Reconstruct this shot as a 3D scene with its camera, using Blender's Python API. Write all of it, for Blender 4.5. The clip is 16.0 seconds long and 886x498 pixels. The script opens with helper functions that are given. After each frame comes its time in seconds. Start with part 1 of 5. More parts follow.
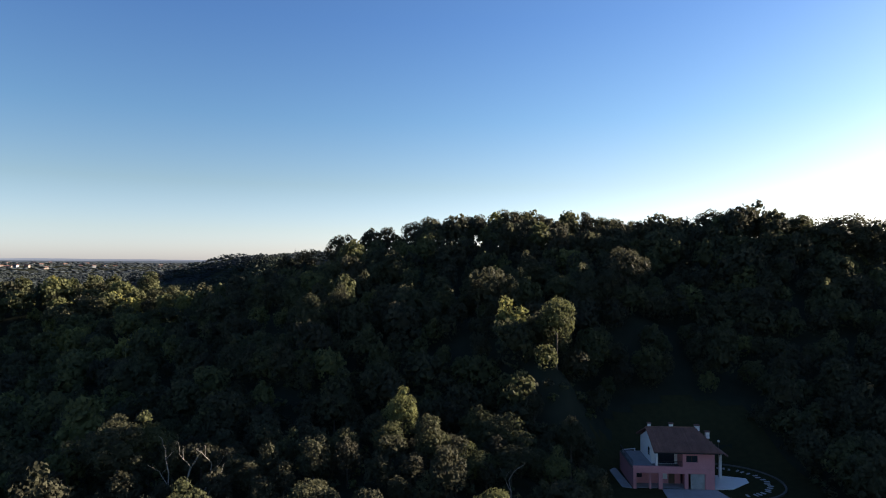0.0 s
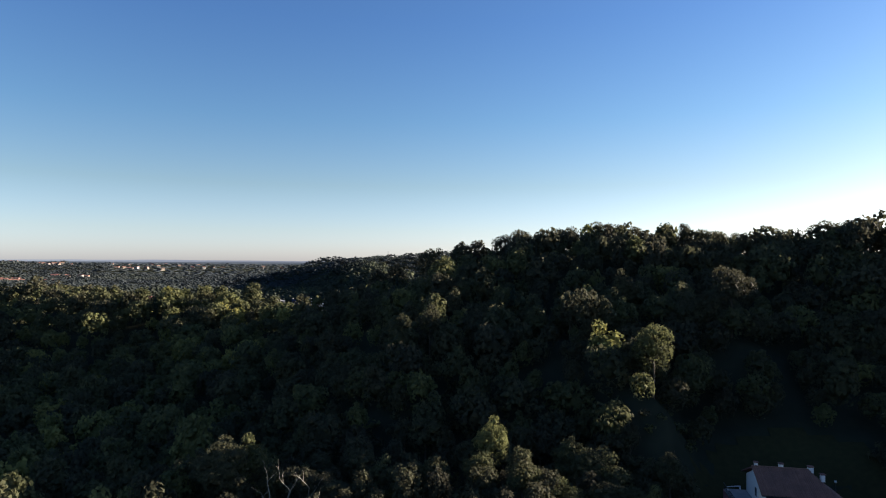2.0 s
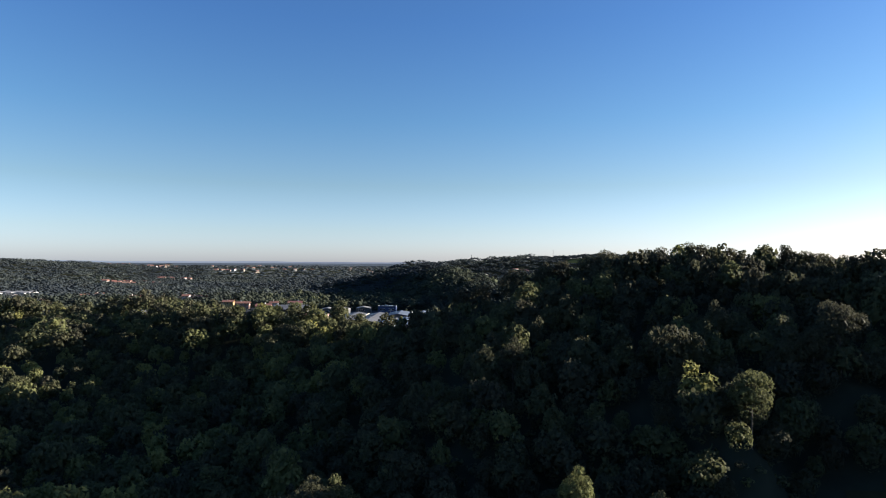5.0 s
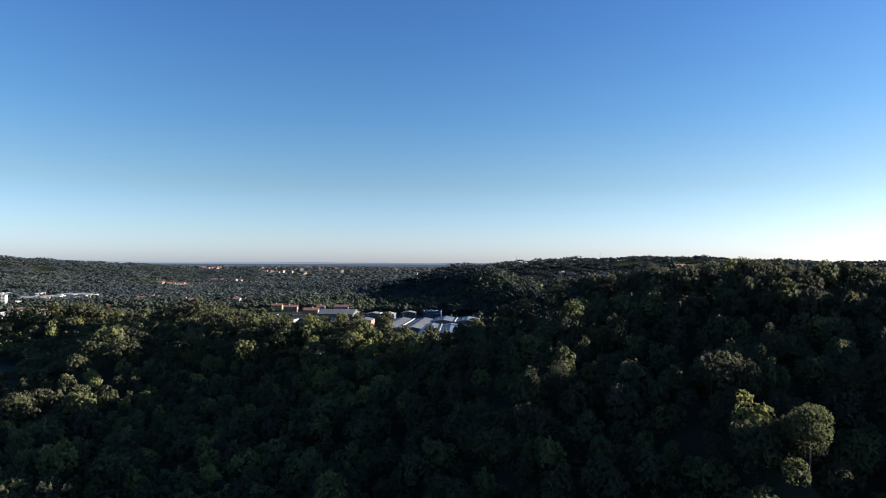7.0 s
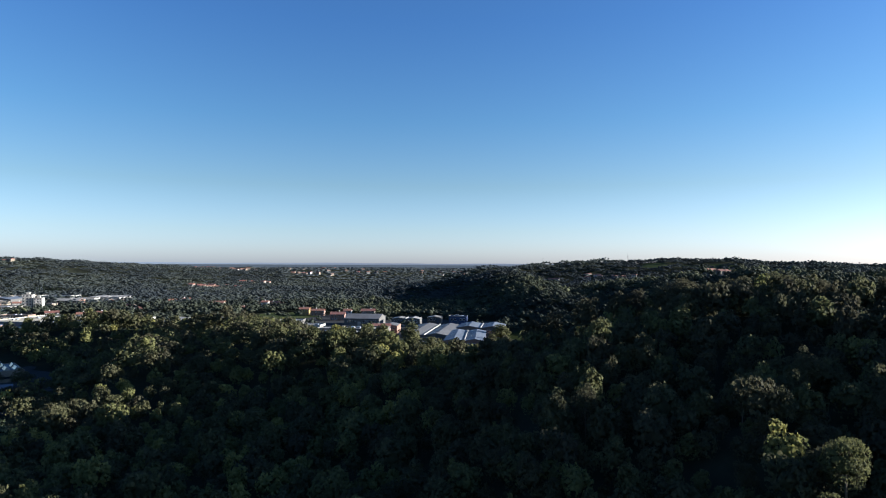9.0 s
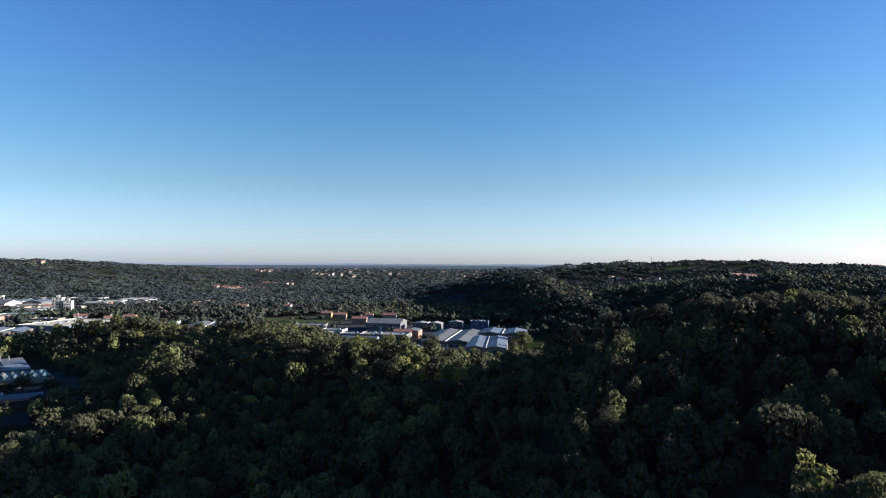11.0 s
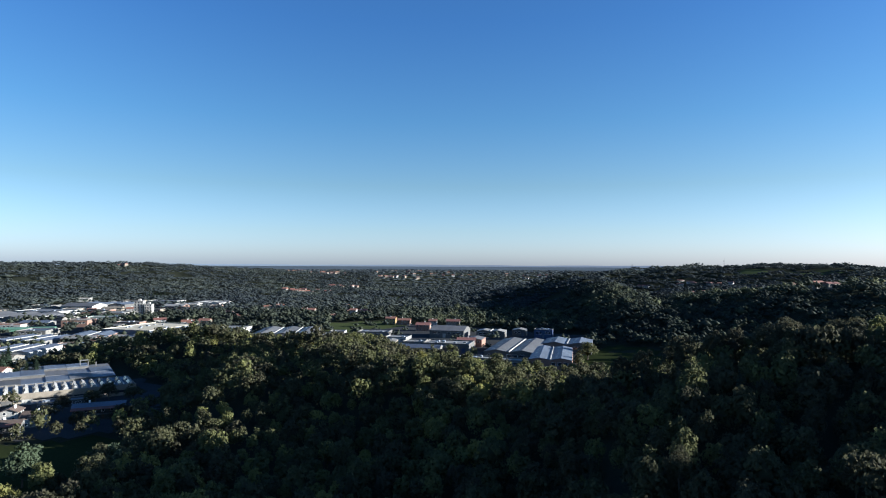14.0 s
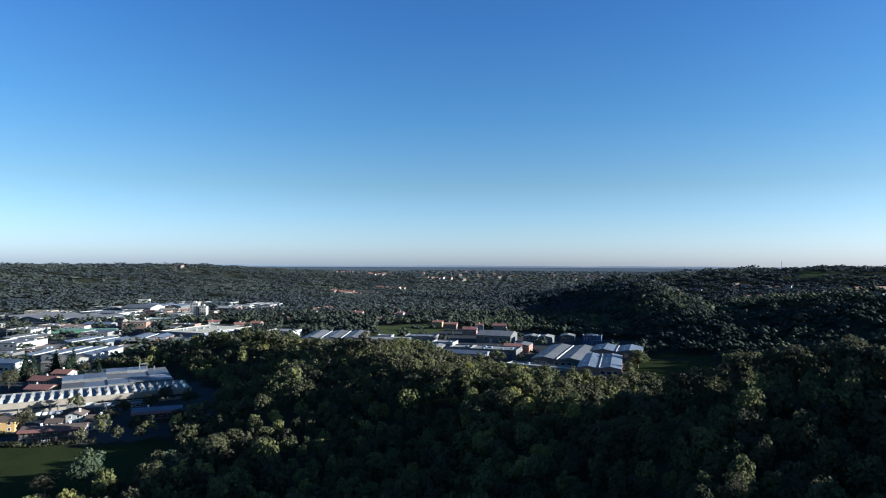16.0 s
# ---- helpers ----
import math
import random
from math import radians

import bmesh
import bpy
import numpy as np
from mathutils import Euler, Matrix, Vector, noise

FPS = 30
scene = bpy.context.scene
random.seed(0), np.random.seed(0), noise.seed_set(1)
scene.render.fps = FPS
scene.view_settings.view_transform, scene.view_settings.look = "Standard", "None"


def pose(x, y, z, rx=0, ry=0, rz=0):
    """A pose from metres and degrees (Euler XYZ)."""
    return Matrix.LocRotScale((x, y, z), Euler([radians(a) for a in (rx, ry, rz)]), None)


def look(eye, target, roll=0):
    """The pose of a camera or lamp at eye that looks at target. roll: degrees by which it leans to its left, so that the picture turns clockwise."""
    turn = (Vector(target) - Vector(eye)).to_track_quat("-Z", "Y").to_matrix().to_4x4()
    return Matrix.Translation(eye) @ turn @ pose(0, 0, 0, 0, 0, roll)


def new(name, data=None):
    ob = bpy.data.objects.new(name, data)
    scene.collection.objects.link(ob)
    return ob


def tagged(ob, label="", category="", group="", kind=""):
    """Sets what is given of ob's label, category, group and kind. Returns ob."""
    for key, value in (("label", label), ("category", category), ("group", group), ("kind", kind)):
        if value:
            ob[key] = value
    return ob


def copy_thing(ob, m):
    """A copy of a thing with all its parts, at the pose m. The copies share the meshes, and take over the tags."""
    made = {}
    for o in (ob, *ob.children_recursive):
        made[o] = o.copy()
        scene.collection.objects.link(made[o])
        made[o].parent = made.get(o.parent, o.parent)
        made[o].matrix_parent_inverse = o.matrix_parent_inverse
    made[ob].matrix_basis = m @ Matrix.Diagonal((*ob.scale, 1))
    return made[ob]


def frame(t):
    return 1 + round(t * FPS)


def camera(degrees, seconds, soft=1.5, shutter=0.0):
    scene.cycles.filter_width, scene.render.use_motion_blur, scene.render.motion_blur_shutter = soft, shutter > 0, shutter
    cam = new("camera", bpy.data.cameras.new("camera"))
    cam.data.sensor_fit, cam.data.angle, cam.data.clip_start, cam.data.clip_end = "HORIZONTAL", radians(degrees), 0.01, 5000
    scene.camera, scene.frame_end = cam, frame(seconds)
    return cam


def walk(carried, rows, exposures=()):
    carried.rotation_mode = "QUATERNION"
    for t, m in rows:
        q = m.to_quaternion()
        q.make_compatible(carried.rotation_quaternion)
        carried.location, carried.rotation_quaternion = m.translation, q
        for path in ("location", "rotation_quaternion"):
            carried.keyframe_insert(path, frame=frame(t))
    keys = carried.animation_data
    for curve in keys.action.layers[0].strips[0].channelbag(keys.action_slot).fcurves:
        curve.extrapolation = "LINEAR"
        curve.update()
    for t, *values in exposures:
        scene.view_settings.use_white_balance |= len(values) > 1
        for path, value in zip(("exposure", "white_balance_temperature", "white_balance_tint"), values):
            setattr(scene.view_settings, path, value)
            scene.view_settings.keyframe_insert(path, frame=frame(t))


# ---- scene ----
cam = camera(70.1, 16.0, soft=1.1)
PATH = [
    (0, (0.346, -1.407, 33.419), (0.197, 98.592, 35.769), 0.27),
    (0.5, (0.352, -1.342, 34.410), (-2.942, 98.604, 36.760), 0.27),
    (1, (0.361, -1.278, 35.444), (-6.727, 98.470, 37.794), 0.27),
    (1.5, (0.373, -1.216, 36.510), (-10.388, 98.203, 38.860), 0.27),
    (2, (0.387, -1.155, 37.599), (-14.039, 97.799, 39.949), 0.27),
    (2.5, (0.402, -1.096, 38.705), (-17.432, 97.300, 41.055), 0.27),
    (3, (0.420, -1.039, 39.820), (-19.901, 96.875, 42.170), 0.27),
    (3.5, (0.438, -0.983, 40.941), (-21.800, 96.513, 43.291), 0.27),
    (4, (0.457, -0.928, 42.063), (-23.526, 96.153, 44.413), 0.27),
    (6.5, (0.549, -0.678, 47.622), (-31.817, 93.939, 49.972), 0.27),
    (7, (0.564, -0.632, 48.719), (-33.537, 93.374, 51.069), 0.27),
    (7.5, (0.576, -0.588, 49.812), (-34.987, 92.875, 52.162), 0.27),
    (8, (0.587, -0.545, 50.902), (-35.807, 92.597, 53.252), 0.27),
    (8.5, (0.595, -0.503, 51.990), (-36.548, 92.343, 54.340), 0.27),
    (9, (0.599, -0.463, 53.077), (-37.336, 92.062, 55.427), 0.27),
    (11.5, (0.560, -0.281, 58.539), (-41.211, 90.577, 60.889), 0.27),
    (12, (0.538, -0.248, 59.638), (-42.030, 90.240, 61.988), 0.27),
    (12.5, (0.509, -0.216, 60.738), (-43.356, 89.649, 63.088), 0.27),
    (13, (0.474, -0.186, 61.836), (-45.376, 88.683, 64.186), 0.27),
    (13.5, (0.432, -0.157, 62.930), (-47.453, 87.633, 65.280), 0.27),
    (14, (0.384, -0.129, 64.015), (-49.536, 86.520, 66.365), 0.27),
    (14.5, (0.327, -0.102, 65.087), (-51.503, 85.418, 67.437), 0.27),
    (15, (0.263, -0.076, 66.138), (-53.229, 84.414, 68.488), 0.27),
    (15.5, (0.191, -0.051, 67.163), (-54.600, 83.603, 69.513), 0.27),
    (16, (0.110, -0.028, 68.150), (-56.030, 82.727, 70.500), 0.27),
]
walk(cam, [(t, look(eye, target, roll)) for t, eye, target, roll in PATH],
     exposures=[(0.0, 2.18, 6580, 23), (4.0, 2.08, 6150, 21), (9.0, 2.05, 5720, 17), (12.5, 2.04, 5620, 16), (16.0, 1.96, 5330, 13)])

# ---- world, sun, exposure ----
SUN_AZ, SUN_EL = 63.0, 11.5       # degrees clockwise from +y, and above the horizon
world = bpy.data.worlds.new("world")
scene.world = world
world.use_nodes = True
wn = world.node_tree.nodes
sky = wn.new("ShaderNodeTexSky")
sky.sky_type = "NISHITA"
sky.sun_disc = False
sky.sun_elevation = radians(SUN_EL)
sky.sun_rotation = radians(SUN_AZ)
sky.altitude = 900
sky.air_density, sky.dust_density, sky.ozone_density = 1.0, 1.45, 3.0
wn["Background"].inputs["Strength"].default_value = 0.08
# paler and whiter low over the horizon, all round: autumn haze
haze_co = wn.new("ShaderNodeTexCoord")
haze_xyz = wn.new("ShaderNodeSeparateXYZ")
haze_ramp = wn.new("ShaderNodeValToRGB")
stops = haze_ramp.color_ramp.elements
for k, (z, c) in enumerate(((0.0, (0.76, 0.79, 1.0)), (0.36, (0.335, 0.477, 0.567)), (0.05, (0.68, 0.675, 0.7)), (0.12, (0.56, 0.565, 0.5)), (0.22, (0.415, 0.53, 0.53)))):
    e = stops[k] if k < 2 else stops.new(z)
    e.position, e.color = z, (*c, 1)
haze = wn.new("ShaderNodeMix")
haze.data_type, haze.blend_type = "RGBA", "MULTIPLY"
haze.inputs["Factor"].default_value = 1.0
sky_links = world.node_tree.links
sky_links.new(haze_co.outputs["Generated"], haze_xyz.inputs[0])
sky_links.new(haze_xyz.outputs["Z"], haze_ramp.inputs["Fac"])
sky_links.new(sky.outputs["Color"], haze.inputs["A"])
sky_links.new(haze_ramp.outputs["Color"], haze.inputs["B"])
sky_links.new(haze.outputs["Result"], wn["Background"].inputs["Color"])

sun_way = Vector((math.sin(radians(SUN_AZ)) * math.cos(radians(SUN_EL)),
                  math.cos(radians(SUN_AZ)) * math.cos(radians(SUN_EL)), math.sin(radians(SUN_EL))))
sun_data = bpy.data.lights.new("sun", "SUN")
sun_data.energy, sun_data.angle, sun_data.color = 4.35, radians(0.5), (1.0, 0.96, 0.78)
sun = new("sun", sun_data)
sun.matrix_world = look(sun_way * 400, (0, 0, 0))


# ---- materials ----
def material(name, base, second=None, rough=0.8, metal=0.0, scale=1.0, bump=0.0, vary=0.0, fine=8.0, stretch=(1, 1, 1), spec=0.3):
    """Two noises (patches and grain) mix base into second; vary: spread of brightness from object to object."""
    m = bpy.data.materials.new(name)
    m.use_nodes = True
    nt = m.node_tree
    n, l = nt.nodes, nt.links
    bsdf = n["Principled BSDF"]
    bsdf.inputs["Roughness"].default_value = rough
    bsdf.inputs["Metallic"].default_value = metal
    bsdf.inputs["Specular IOR Level"].default_value = spec
    second = second or tuple(c * 0.7 for c in base)
    geo = n.new("ShaderNodeTexCoord")
    mp = n.new("ShaderNodeMapping")
    mp.inputs["Scale"].default_value = stretch
    l.new(geo.outputs["Object"], mp.inputs["Vector"])
    patch = n.new("ShaderNodeTexNoise")
    patch.inputs["Scale"].default_value = scale
    patch.inputs["Detail"].default_value = 4
    grain = n.new("ShaderNodeTexNoise")
    grain.inputs["Scale"].default_value = scale * fine
    grain.inputs["Detail"].default_value = 3
    for t in (patch, grain):
        l.new(mp.outputs["Vector"], t.inputs["Vector"])
    add = n.new("ShaderNodeMath")
    add.operation = "MULTIPLY_ADD"
    l.new(grain.outputs["Fac"], add.inputs[0])
    add.inputs[1].default_value = 0.5
    half = n.new("ShaderNodeMath")
    half.operation = "MULTIPLY"
    half.inputs[1].default_value = 0.5
    l.new(patch.outputs["Fac"], half.inputs[0])
    l.new(half.outputs[0], add.inputs[2])
    ramp = n.new("ShaderNodeValToRGB")
    ramp.color_ramp.elements[0].position, ramp.color_ramp.elements[1].position = 0.36, 0.64
    ramp.color_ramp.elements[0].color = (*second, 1)
    ramp.color_ramp.elements[1].color = (*base, 1)
    l.new(add.outputs[0], ramp.inputs["Fac"])
    out = ramp.outputs["Color"]
    if vary:
        info = n.new("ShaderNodeObjectInfo")
        mr = n.new("ShaderNodeMapRange")
        mr.inputs["To Min"].default_value, mr.inputs["To Max"].default_value = 1 - vary, 1 + vary
        l.new(info.outputs["Random"], mr.inputs["Value"])
        mul = n.new("ShaderNodeMix")
        mul.data_type, mul.blend_type = "RGBA", "MULTIPLY"
        mul.inputs["Factor"].default_value = 1
        l.new(out, mul.inputs["A"])
        l.new(mr.outputs["Result"], mul.inputs["B"])
        out = mul.outputs["Result"]
    l.new(out, bsdf.inputs["Base Color"])
    if bump:
        b = n.new("ShaderNodeBump")
        b.inputs["Strength"].default_value, b.inputs["Distance"].default_value = bump, 0.05
        l.new(grain.outputs["Fac"], b.inputs["Height"])
        l.new(b.outputs["Normal"], bsdf.inputs["Normal"])
    return m


def leaf_material(name, stops, glow=0.3, from_object=0.0):
    """Leaves: the colour follows each clump's and tree's own tint; some light passes through."""
    m = bpy.data.materials.new(name)
    m.use_nodes = True
    n, l = m.node_tree.nodes, m.node_tree.links
    bsdf = n["Principled BSDF"]
    bsdf.inputs["Roughness"].default_value = 0.75
    bsdf.inputs["Specular IOR Level"].default_value = 0.05
    at = n.new("ShaderNodeAttribute")
    at.attribute_name = "tint"
    info = n.new("ShaderNodeObjectInfo")
    mad = n.new("ShaderNodeMath")
    mad.operation = "MULTIPLY_ADD"
    mad.inputs[1].default_value = from_object
    l.new(info.outputs["Random"], mad.inputs[0])
    l.new(at.outputs["Fac"], mad.inputs[2])
    ramp = n.new("ShaderNodeValToRGB")
    els = ramp.color_ramp.elements
    for k, (p, c) in enumerate(stops):
        e = els[k] if k < 2 else els.new(p)
        e.position, e.color = p, (*c, 1)
    l.new(mad.outputs[0], ramp.inputs["Fac"])
    l.new(ramp.outputs["Color"], bsdf.inputs["Base Color"])
    tr = n.new("ShaderNodeBsdfTranslucent")
    l.new(ramp.outputs["Color"], tr.inputs["Color"])
    mix = n.new("ShaderNodeMixShader")
    mix.inputs["Fac"].default_value = glow
    l.new(bsdf.outputs["BSDF"], mix.inputs[1])
    l.new(tr.outputs["BSDF"], mix.inputs[2])
    l.new(mix.outputs["Shader"], n["Material Output"].inputs["Surface"])
    return m


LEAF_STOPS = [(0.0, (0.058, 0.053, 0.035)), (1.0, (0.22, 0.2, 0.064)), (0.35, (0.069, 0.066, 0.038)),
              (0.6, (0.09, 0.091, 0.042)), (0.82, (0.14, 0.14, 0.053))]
M_LEAF = leaf_material("leaves", LEAF_STOPS, 0.4, 0.26)
M_LEAF_STUFF = leaf_material("leaves_forest", LEAF_STOPS, 0.42, 0.0)
# greyer, bluer leaves than the near woods: a little haze put into the colour
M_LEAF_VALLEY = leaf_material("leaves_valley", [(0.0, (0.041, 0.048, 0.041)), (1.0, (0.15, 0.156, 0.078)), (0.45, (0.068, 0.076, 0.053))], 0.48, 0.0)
# aerial haze put into the leaf colour: bluer and paler with distance
M_LEAF_FAR_HAZED = leaf_material("leaves_far_hazed", [(0.0, (0.066, 0.078, 0.086)), (1.0, (0.135, 0.15, 0.12)), (0.45, (0.086, 0.099, 0.098))], 0.65, 0.0)
M_LEAF_DISTANT_HAZED = leaf_material("leaves_distant_hazed", [(0.0, (0.08, 0.094, 0.105)), (1.0, (0.12, 0.135, 0.135))], 0.58, 0.0)
M_NEEDLE = leaf_material("needles", [(0.0, (0.02, 0.03, 0.021)), (1.0, (0.04, 0.056, 0.034))], 0.15, 0.3)
M_PINE = leaf_material("pine_needles", [(0.0, (0.045, 0.06, 0.035)), (1.0, (0.15, 0.165, 0.095))], 0.2, 0.2)
M_BARK = material("bark", (0.11, 0.085, 0.06), (0.05, 0.04, 0.03), 0.9, scale=3, bump=0.6, stretch=(1, 1, 0.3))
M_DEADWOOD = material("dead_wood", (0.3, 0.26, 0.21), (0.16, 0.13, 0.1), 0.9, scale=3, bump=0.4)
M_GROUND = material("forest_floor", (0.034, 0.036, 0.024), (0.024, 0.026, 0.018), 0.95, scale=0.02, fine=14, spec=0.0)
M_LAWN = material("mown_lawn", (0.045, 0.04, 0.018), (0.031, 0.028, 0.014), 0.9, scale=0.06, fine=16, bump=0.4, spec=0.0)
M_GRASS = material("meadow_grass", (0.03, 0.037, 0.014), (0.021, 0.026, 0.011), 0.9, scale=0.06, fine=16, bump=0.4, spec=0.0)
M_GRASS_DRY = material("dry_grass", (0.065, 0.075, 0.033), (0.045, 0.055, 0.022), 0.9, scale=0.04, fine=16, spec=0.0)
M_ASPHALT = material("asphalt", (0.06, 0.06, 0.06), (0.04, 0.04, 0.042), 0.9, scale=0.08, fine=20, spec=0.0)
M_CONCRETE = material("concrete", (0.19, 0.175, 0.155), (0.13, 0.12, 0.108), 0.85, scale=0.4, vary=0.15)
M_WHITE = material("white_wall", (0.35, 0.33, 0.305), (0.25, 0.237, 0.215), 0.75, scale=0.3, vary=0.1)
M_TAN = material("tan_concrete", (0.215, 0.178, 0.138), (0.16, 0.134, 0.105), 0.85, scale=0.3, vary=0.1)
M_SAND = material("sand_coloured_roof", (0.5, 0.43, 0.31), (0.4, 0.34, 0.25), 0.85, scale=0.1)
M_GREYWALL = material("grey_wall", (0.115, 0.107, 0.1), (0.075, 0.07, 0.066), 0.85, scale=0.3, vary=0.25)
M_PINK = material("pink_stucco", (0.62, 0.25, 0.25), (0.54, 0.21, 0.21), 0.85, scale=0.7, bump=0.15)
M_OCHRE = material("ochre_stucco", (0.36, 0.23, 0.09), (0.34, 0.21, 0.08), 0.85, scale=0.5)
M_BRICKWALL = material("red_brick_wall", (0.25, 0.145, 0.105), (0.18, 0.105, 0.08), 0.85, scale=0.5)
M_TILE = material("clay_roof_tiles", (0.24, 0.11, 0.075), (0.15, 0.07, 0.05), 0.85, scale=0.8, vary=0.15, fine=6, bump=0.3)
M_TILE_DARK = material("old_clay_tiles", (0.22, 0.095, 0.075), (0.14, 0.062, 0.05), 0.9, scale=0.8, vary=0.2, fine=6, bump=0.3)
M_TILE_BROWN = material("weathered_brown_tiles", (0.115, 0.08, 0.062), (0.075, 0.052, 0.042), 0.9, scale=0.8, vary=0.2, fine=6, bump=0.3)
M_METAL = material("grey_metal_roof", (0.135, 0.128, 0.125), (0.085, 0.082, 0.082), 0.65, 0.0, scale=0.15, vary=0.2, stretch=(1, 0.15, 1), spec=0.25)
M_BLUE = material("blue_metal_roof", (0.12, 0.135, 0.165), (0.08, 0.092, 0.115), 0.6, 0.0, scale=0.12, vary=0.15, stretch=(1, 0.2, 1), spec=0.3)
M_PALE = material("pale_flat_roof", (0.25, 0.232, 0.212), (0.175, 0.163, 0.15), 0.8, scale=0.12, vary=0.25)
M_DARKROOF = material("dark_roof", (0.09, 0.1, 0.13), (0.06, 0.07, 0.09), 0.6, scale=0.15, vary=0.3, spec=0.3)
M_GREEN = material("green_canvas", (0.1, 0.2, 0.14), (0.08, 0.16, 0.11), 0.7, scale=0.3)
M_BLUEWALL = material("blue_cladding", (0.04, 0.06, 0.13), (0.03, 0.045, 0.1), 0.5, scale=0.3)
M_GLASS = material("dark_window_glass", (0.03, 0.035, 0.045), (0.02, 0.025, 0.03), 0.12, scale=0.5, spec=0.6)
M_SKYLIGHT = material("skylight_glass", (0.25, 0.26, 0.28), (0.18, 0.19, 0.21), 0.25, scale=0.4, spec=0.5)
M_WOOD = material("brown_wood", (0.14, 0.085, 0.05), (0.09, 0.055, 0.035), 0.7, scale=3, stretch=(1, 1, 0.2))
M_PLASTER = material("white_plaster", (0.8, 0.73, 0.68), (0.74, 0.67, 0.62), 0.8, scale=1.2, bump=0.1)
M_PAVING = material("pale_paving", (0.37, 0.335, 0.33), (0.29, 0.265, 0.26), 0.85, scale=0.8)
M_TERRACE = material("terrace_tiles", (0.3, 0.27, 0.27), (0.22, 0.2, 0.2), 0.75, scale=1.2)
M_DARKMETAL = material("dark_iron", (0.03, 0.03, 0.033), (0.02, 0.02, 0.022), 0.5, 0.4, scale=4)


# ---- mesh helpers ----
def part(name, bm, mat, parent, label="", smooth=False):
    me = bpy.data.meshes.new(name)
    bm.to_mesh(me)
    bm.free()
    me.materials.append(mat)
    if smooth:
        me.shade_smooth()
    ob = new(name, me)
    ob.parent = parent
    if label:
        tagged(ob, label)
    return ob


def thing(name, m, label, category, group="", kind=""):
    ob = new(name)
    ob.empty_display_size = 0.5
    ob.matrix_world = m
    return tagged(ob, label, category, group, kind)


def solid(name, bm, mat, label, category, group="", kind="", smooth=False):
    ob = part(name, bm, mat, None, "", smooth)
    return tagged(ob, label, category, group, kind)


def add_box(bm, x0, x1, y0, y1, z0, z1):
    v = [bm.verts.new(p) for p in ((x0, y0, z0), (x1, y0, z0), (x1, y1, z0), (x0, y1, z0),
                                   (x0, y0, z1), (x1, y0, z1), (x1, y1, z1), (x0, y1, z1))]
    for f in ((3, 2, 1, 0), (4, 5, 6, 7), (0, 1, 5, 4), (1, 2, 6, 5), (2, 3, 7, 6), (3, 0, 4, 7)):
        bm.faces.new([v[i] for i in f])
    return v


def box(x0, x1, y0, y1, z0, z1, bevel=0.0):
    bm = bmesh.new()
    add_box(bm, x0, x1, y0, y1, z0, z1)
    if bevel:
        bmesh.ops.bevel(bm, geom=bm.edges[:], offset=bevel, segments=1, affect="EDGES")
    return bm


def prism(points, z0, z1):
    """A flat outline of (x, y), counterclockwise, raised from z0 to z1."""
    bm = bmesh.new()
    lo = [bm.verts.new((x, y, z0)) for x, y in points]
    hi = [bm.verts.new((x, y, z1)) for x, y in points]
    k = len(points)
    bm.faces.new(hi)
    bm.faces.new(lo[::-1])
    for i in range(k):
        bm.faces.new((lo[i], lo[(i + 1) % k], hi[(i + 1) % k], hi[i]))
    return bm


def slab(a, b, c, d, thick):
    """A roof slope: corners counterclockwise from above, thickened downwards."""
    bm = bmesh.new()
    hi = [bm.verts.new(p) for p in (a, b, c, d)]
    lo = [bm.verts.new((p[0], p[1], p[2] - thick)) for p in (a, b, c, d)]
    bm.faces.new(hi)
    bm.faces.new(lo[::-1])
    for i in range(4):
        j = (i + 1) % 4
        bm.faces.new((lo[i], lo[j], hi[j], hi[i]))
    return bm


def mesh_from(name, verts, tris, tint, mats, mat_index=None):
    """A mesh of triangles from arrays, with a tint for every corner point."""
    me = bpy.data.meshes.new(name)
    me.vertices.add(len(verts))
    me.vertices.foreach_set("co", np.ascontiguousarray(verts, dtype=np.float32).ravel())
    me.loops.add(len(tris) * 3)
    me.loops.foreach_set("vertex_index", np.ascontiguousarray(tris, dtype=np.int32).ravel())
    me.polygons.add(len(tris))
    me.polygons.foreach_set("loop_start", np.arange(0, len(tris) * 3, 3, dtype=np.int32))
    me.polygons.foreach_set("loop_total", np.full(len(tris), 3, dtype=np.int32))
    if mat_index is not None:
        me.polygons.foreach_set("material_index", np.ascontiguousarray(mat_index, dtype=np.int32))
    me.update(calc_edges=True)
    if tint is not None:
        me.attributes.new("tint", "FLOAT", "POINT").data.foreach_set("value", np.ascontiguousarray(tint, dtype=np.float32))
    for m in mats:
        me.materials.append(m)
    me.validate()
    return me


# ---- the lie of the land ----
FLOOR = -4.0
NEAR_RIDGE = [(-150, 262, 0.8, 39), (-108, 238, 5.3, 41), (-70, 206, 13.7, 46), (-32, 200, 26.3, 54), (5, 202, 38.5, 64), (60, 200, 37.2, 71), (92, 192, 40, 62), (120, 187, 35, 54), (150, 187, 36, 54),
              # unseen from here on: heights chosen so the ridge shades the near slope
              (200, 180, 43, 60), (260, 150, 44, 70), (300, 60, 36, 90), (330, -40, 30, 100)]
SHOULDER = [(-28, 160, 23.5, 37), (-18, 130, 15, 32), (12, 128, 16.5, 20), (19, 112, 16.5, 10)]
KNEE = [(8, 134, 18, 20), (22, 146, 22, 20), (41, 141, 21.5, 16)]
BENCH = [(-60, 76, -5, 20), (-41, 83, 2.8, 17), (-6, 88, 4.6, 22), (8, 88, 3.4, 13)]
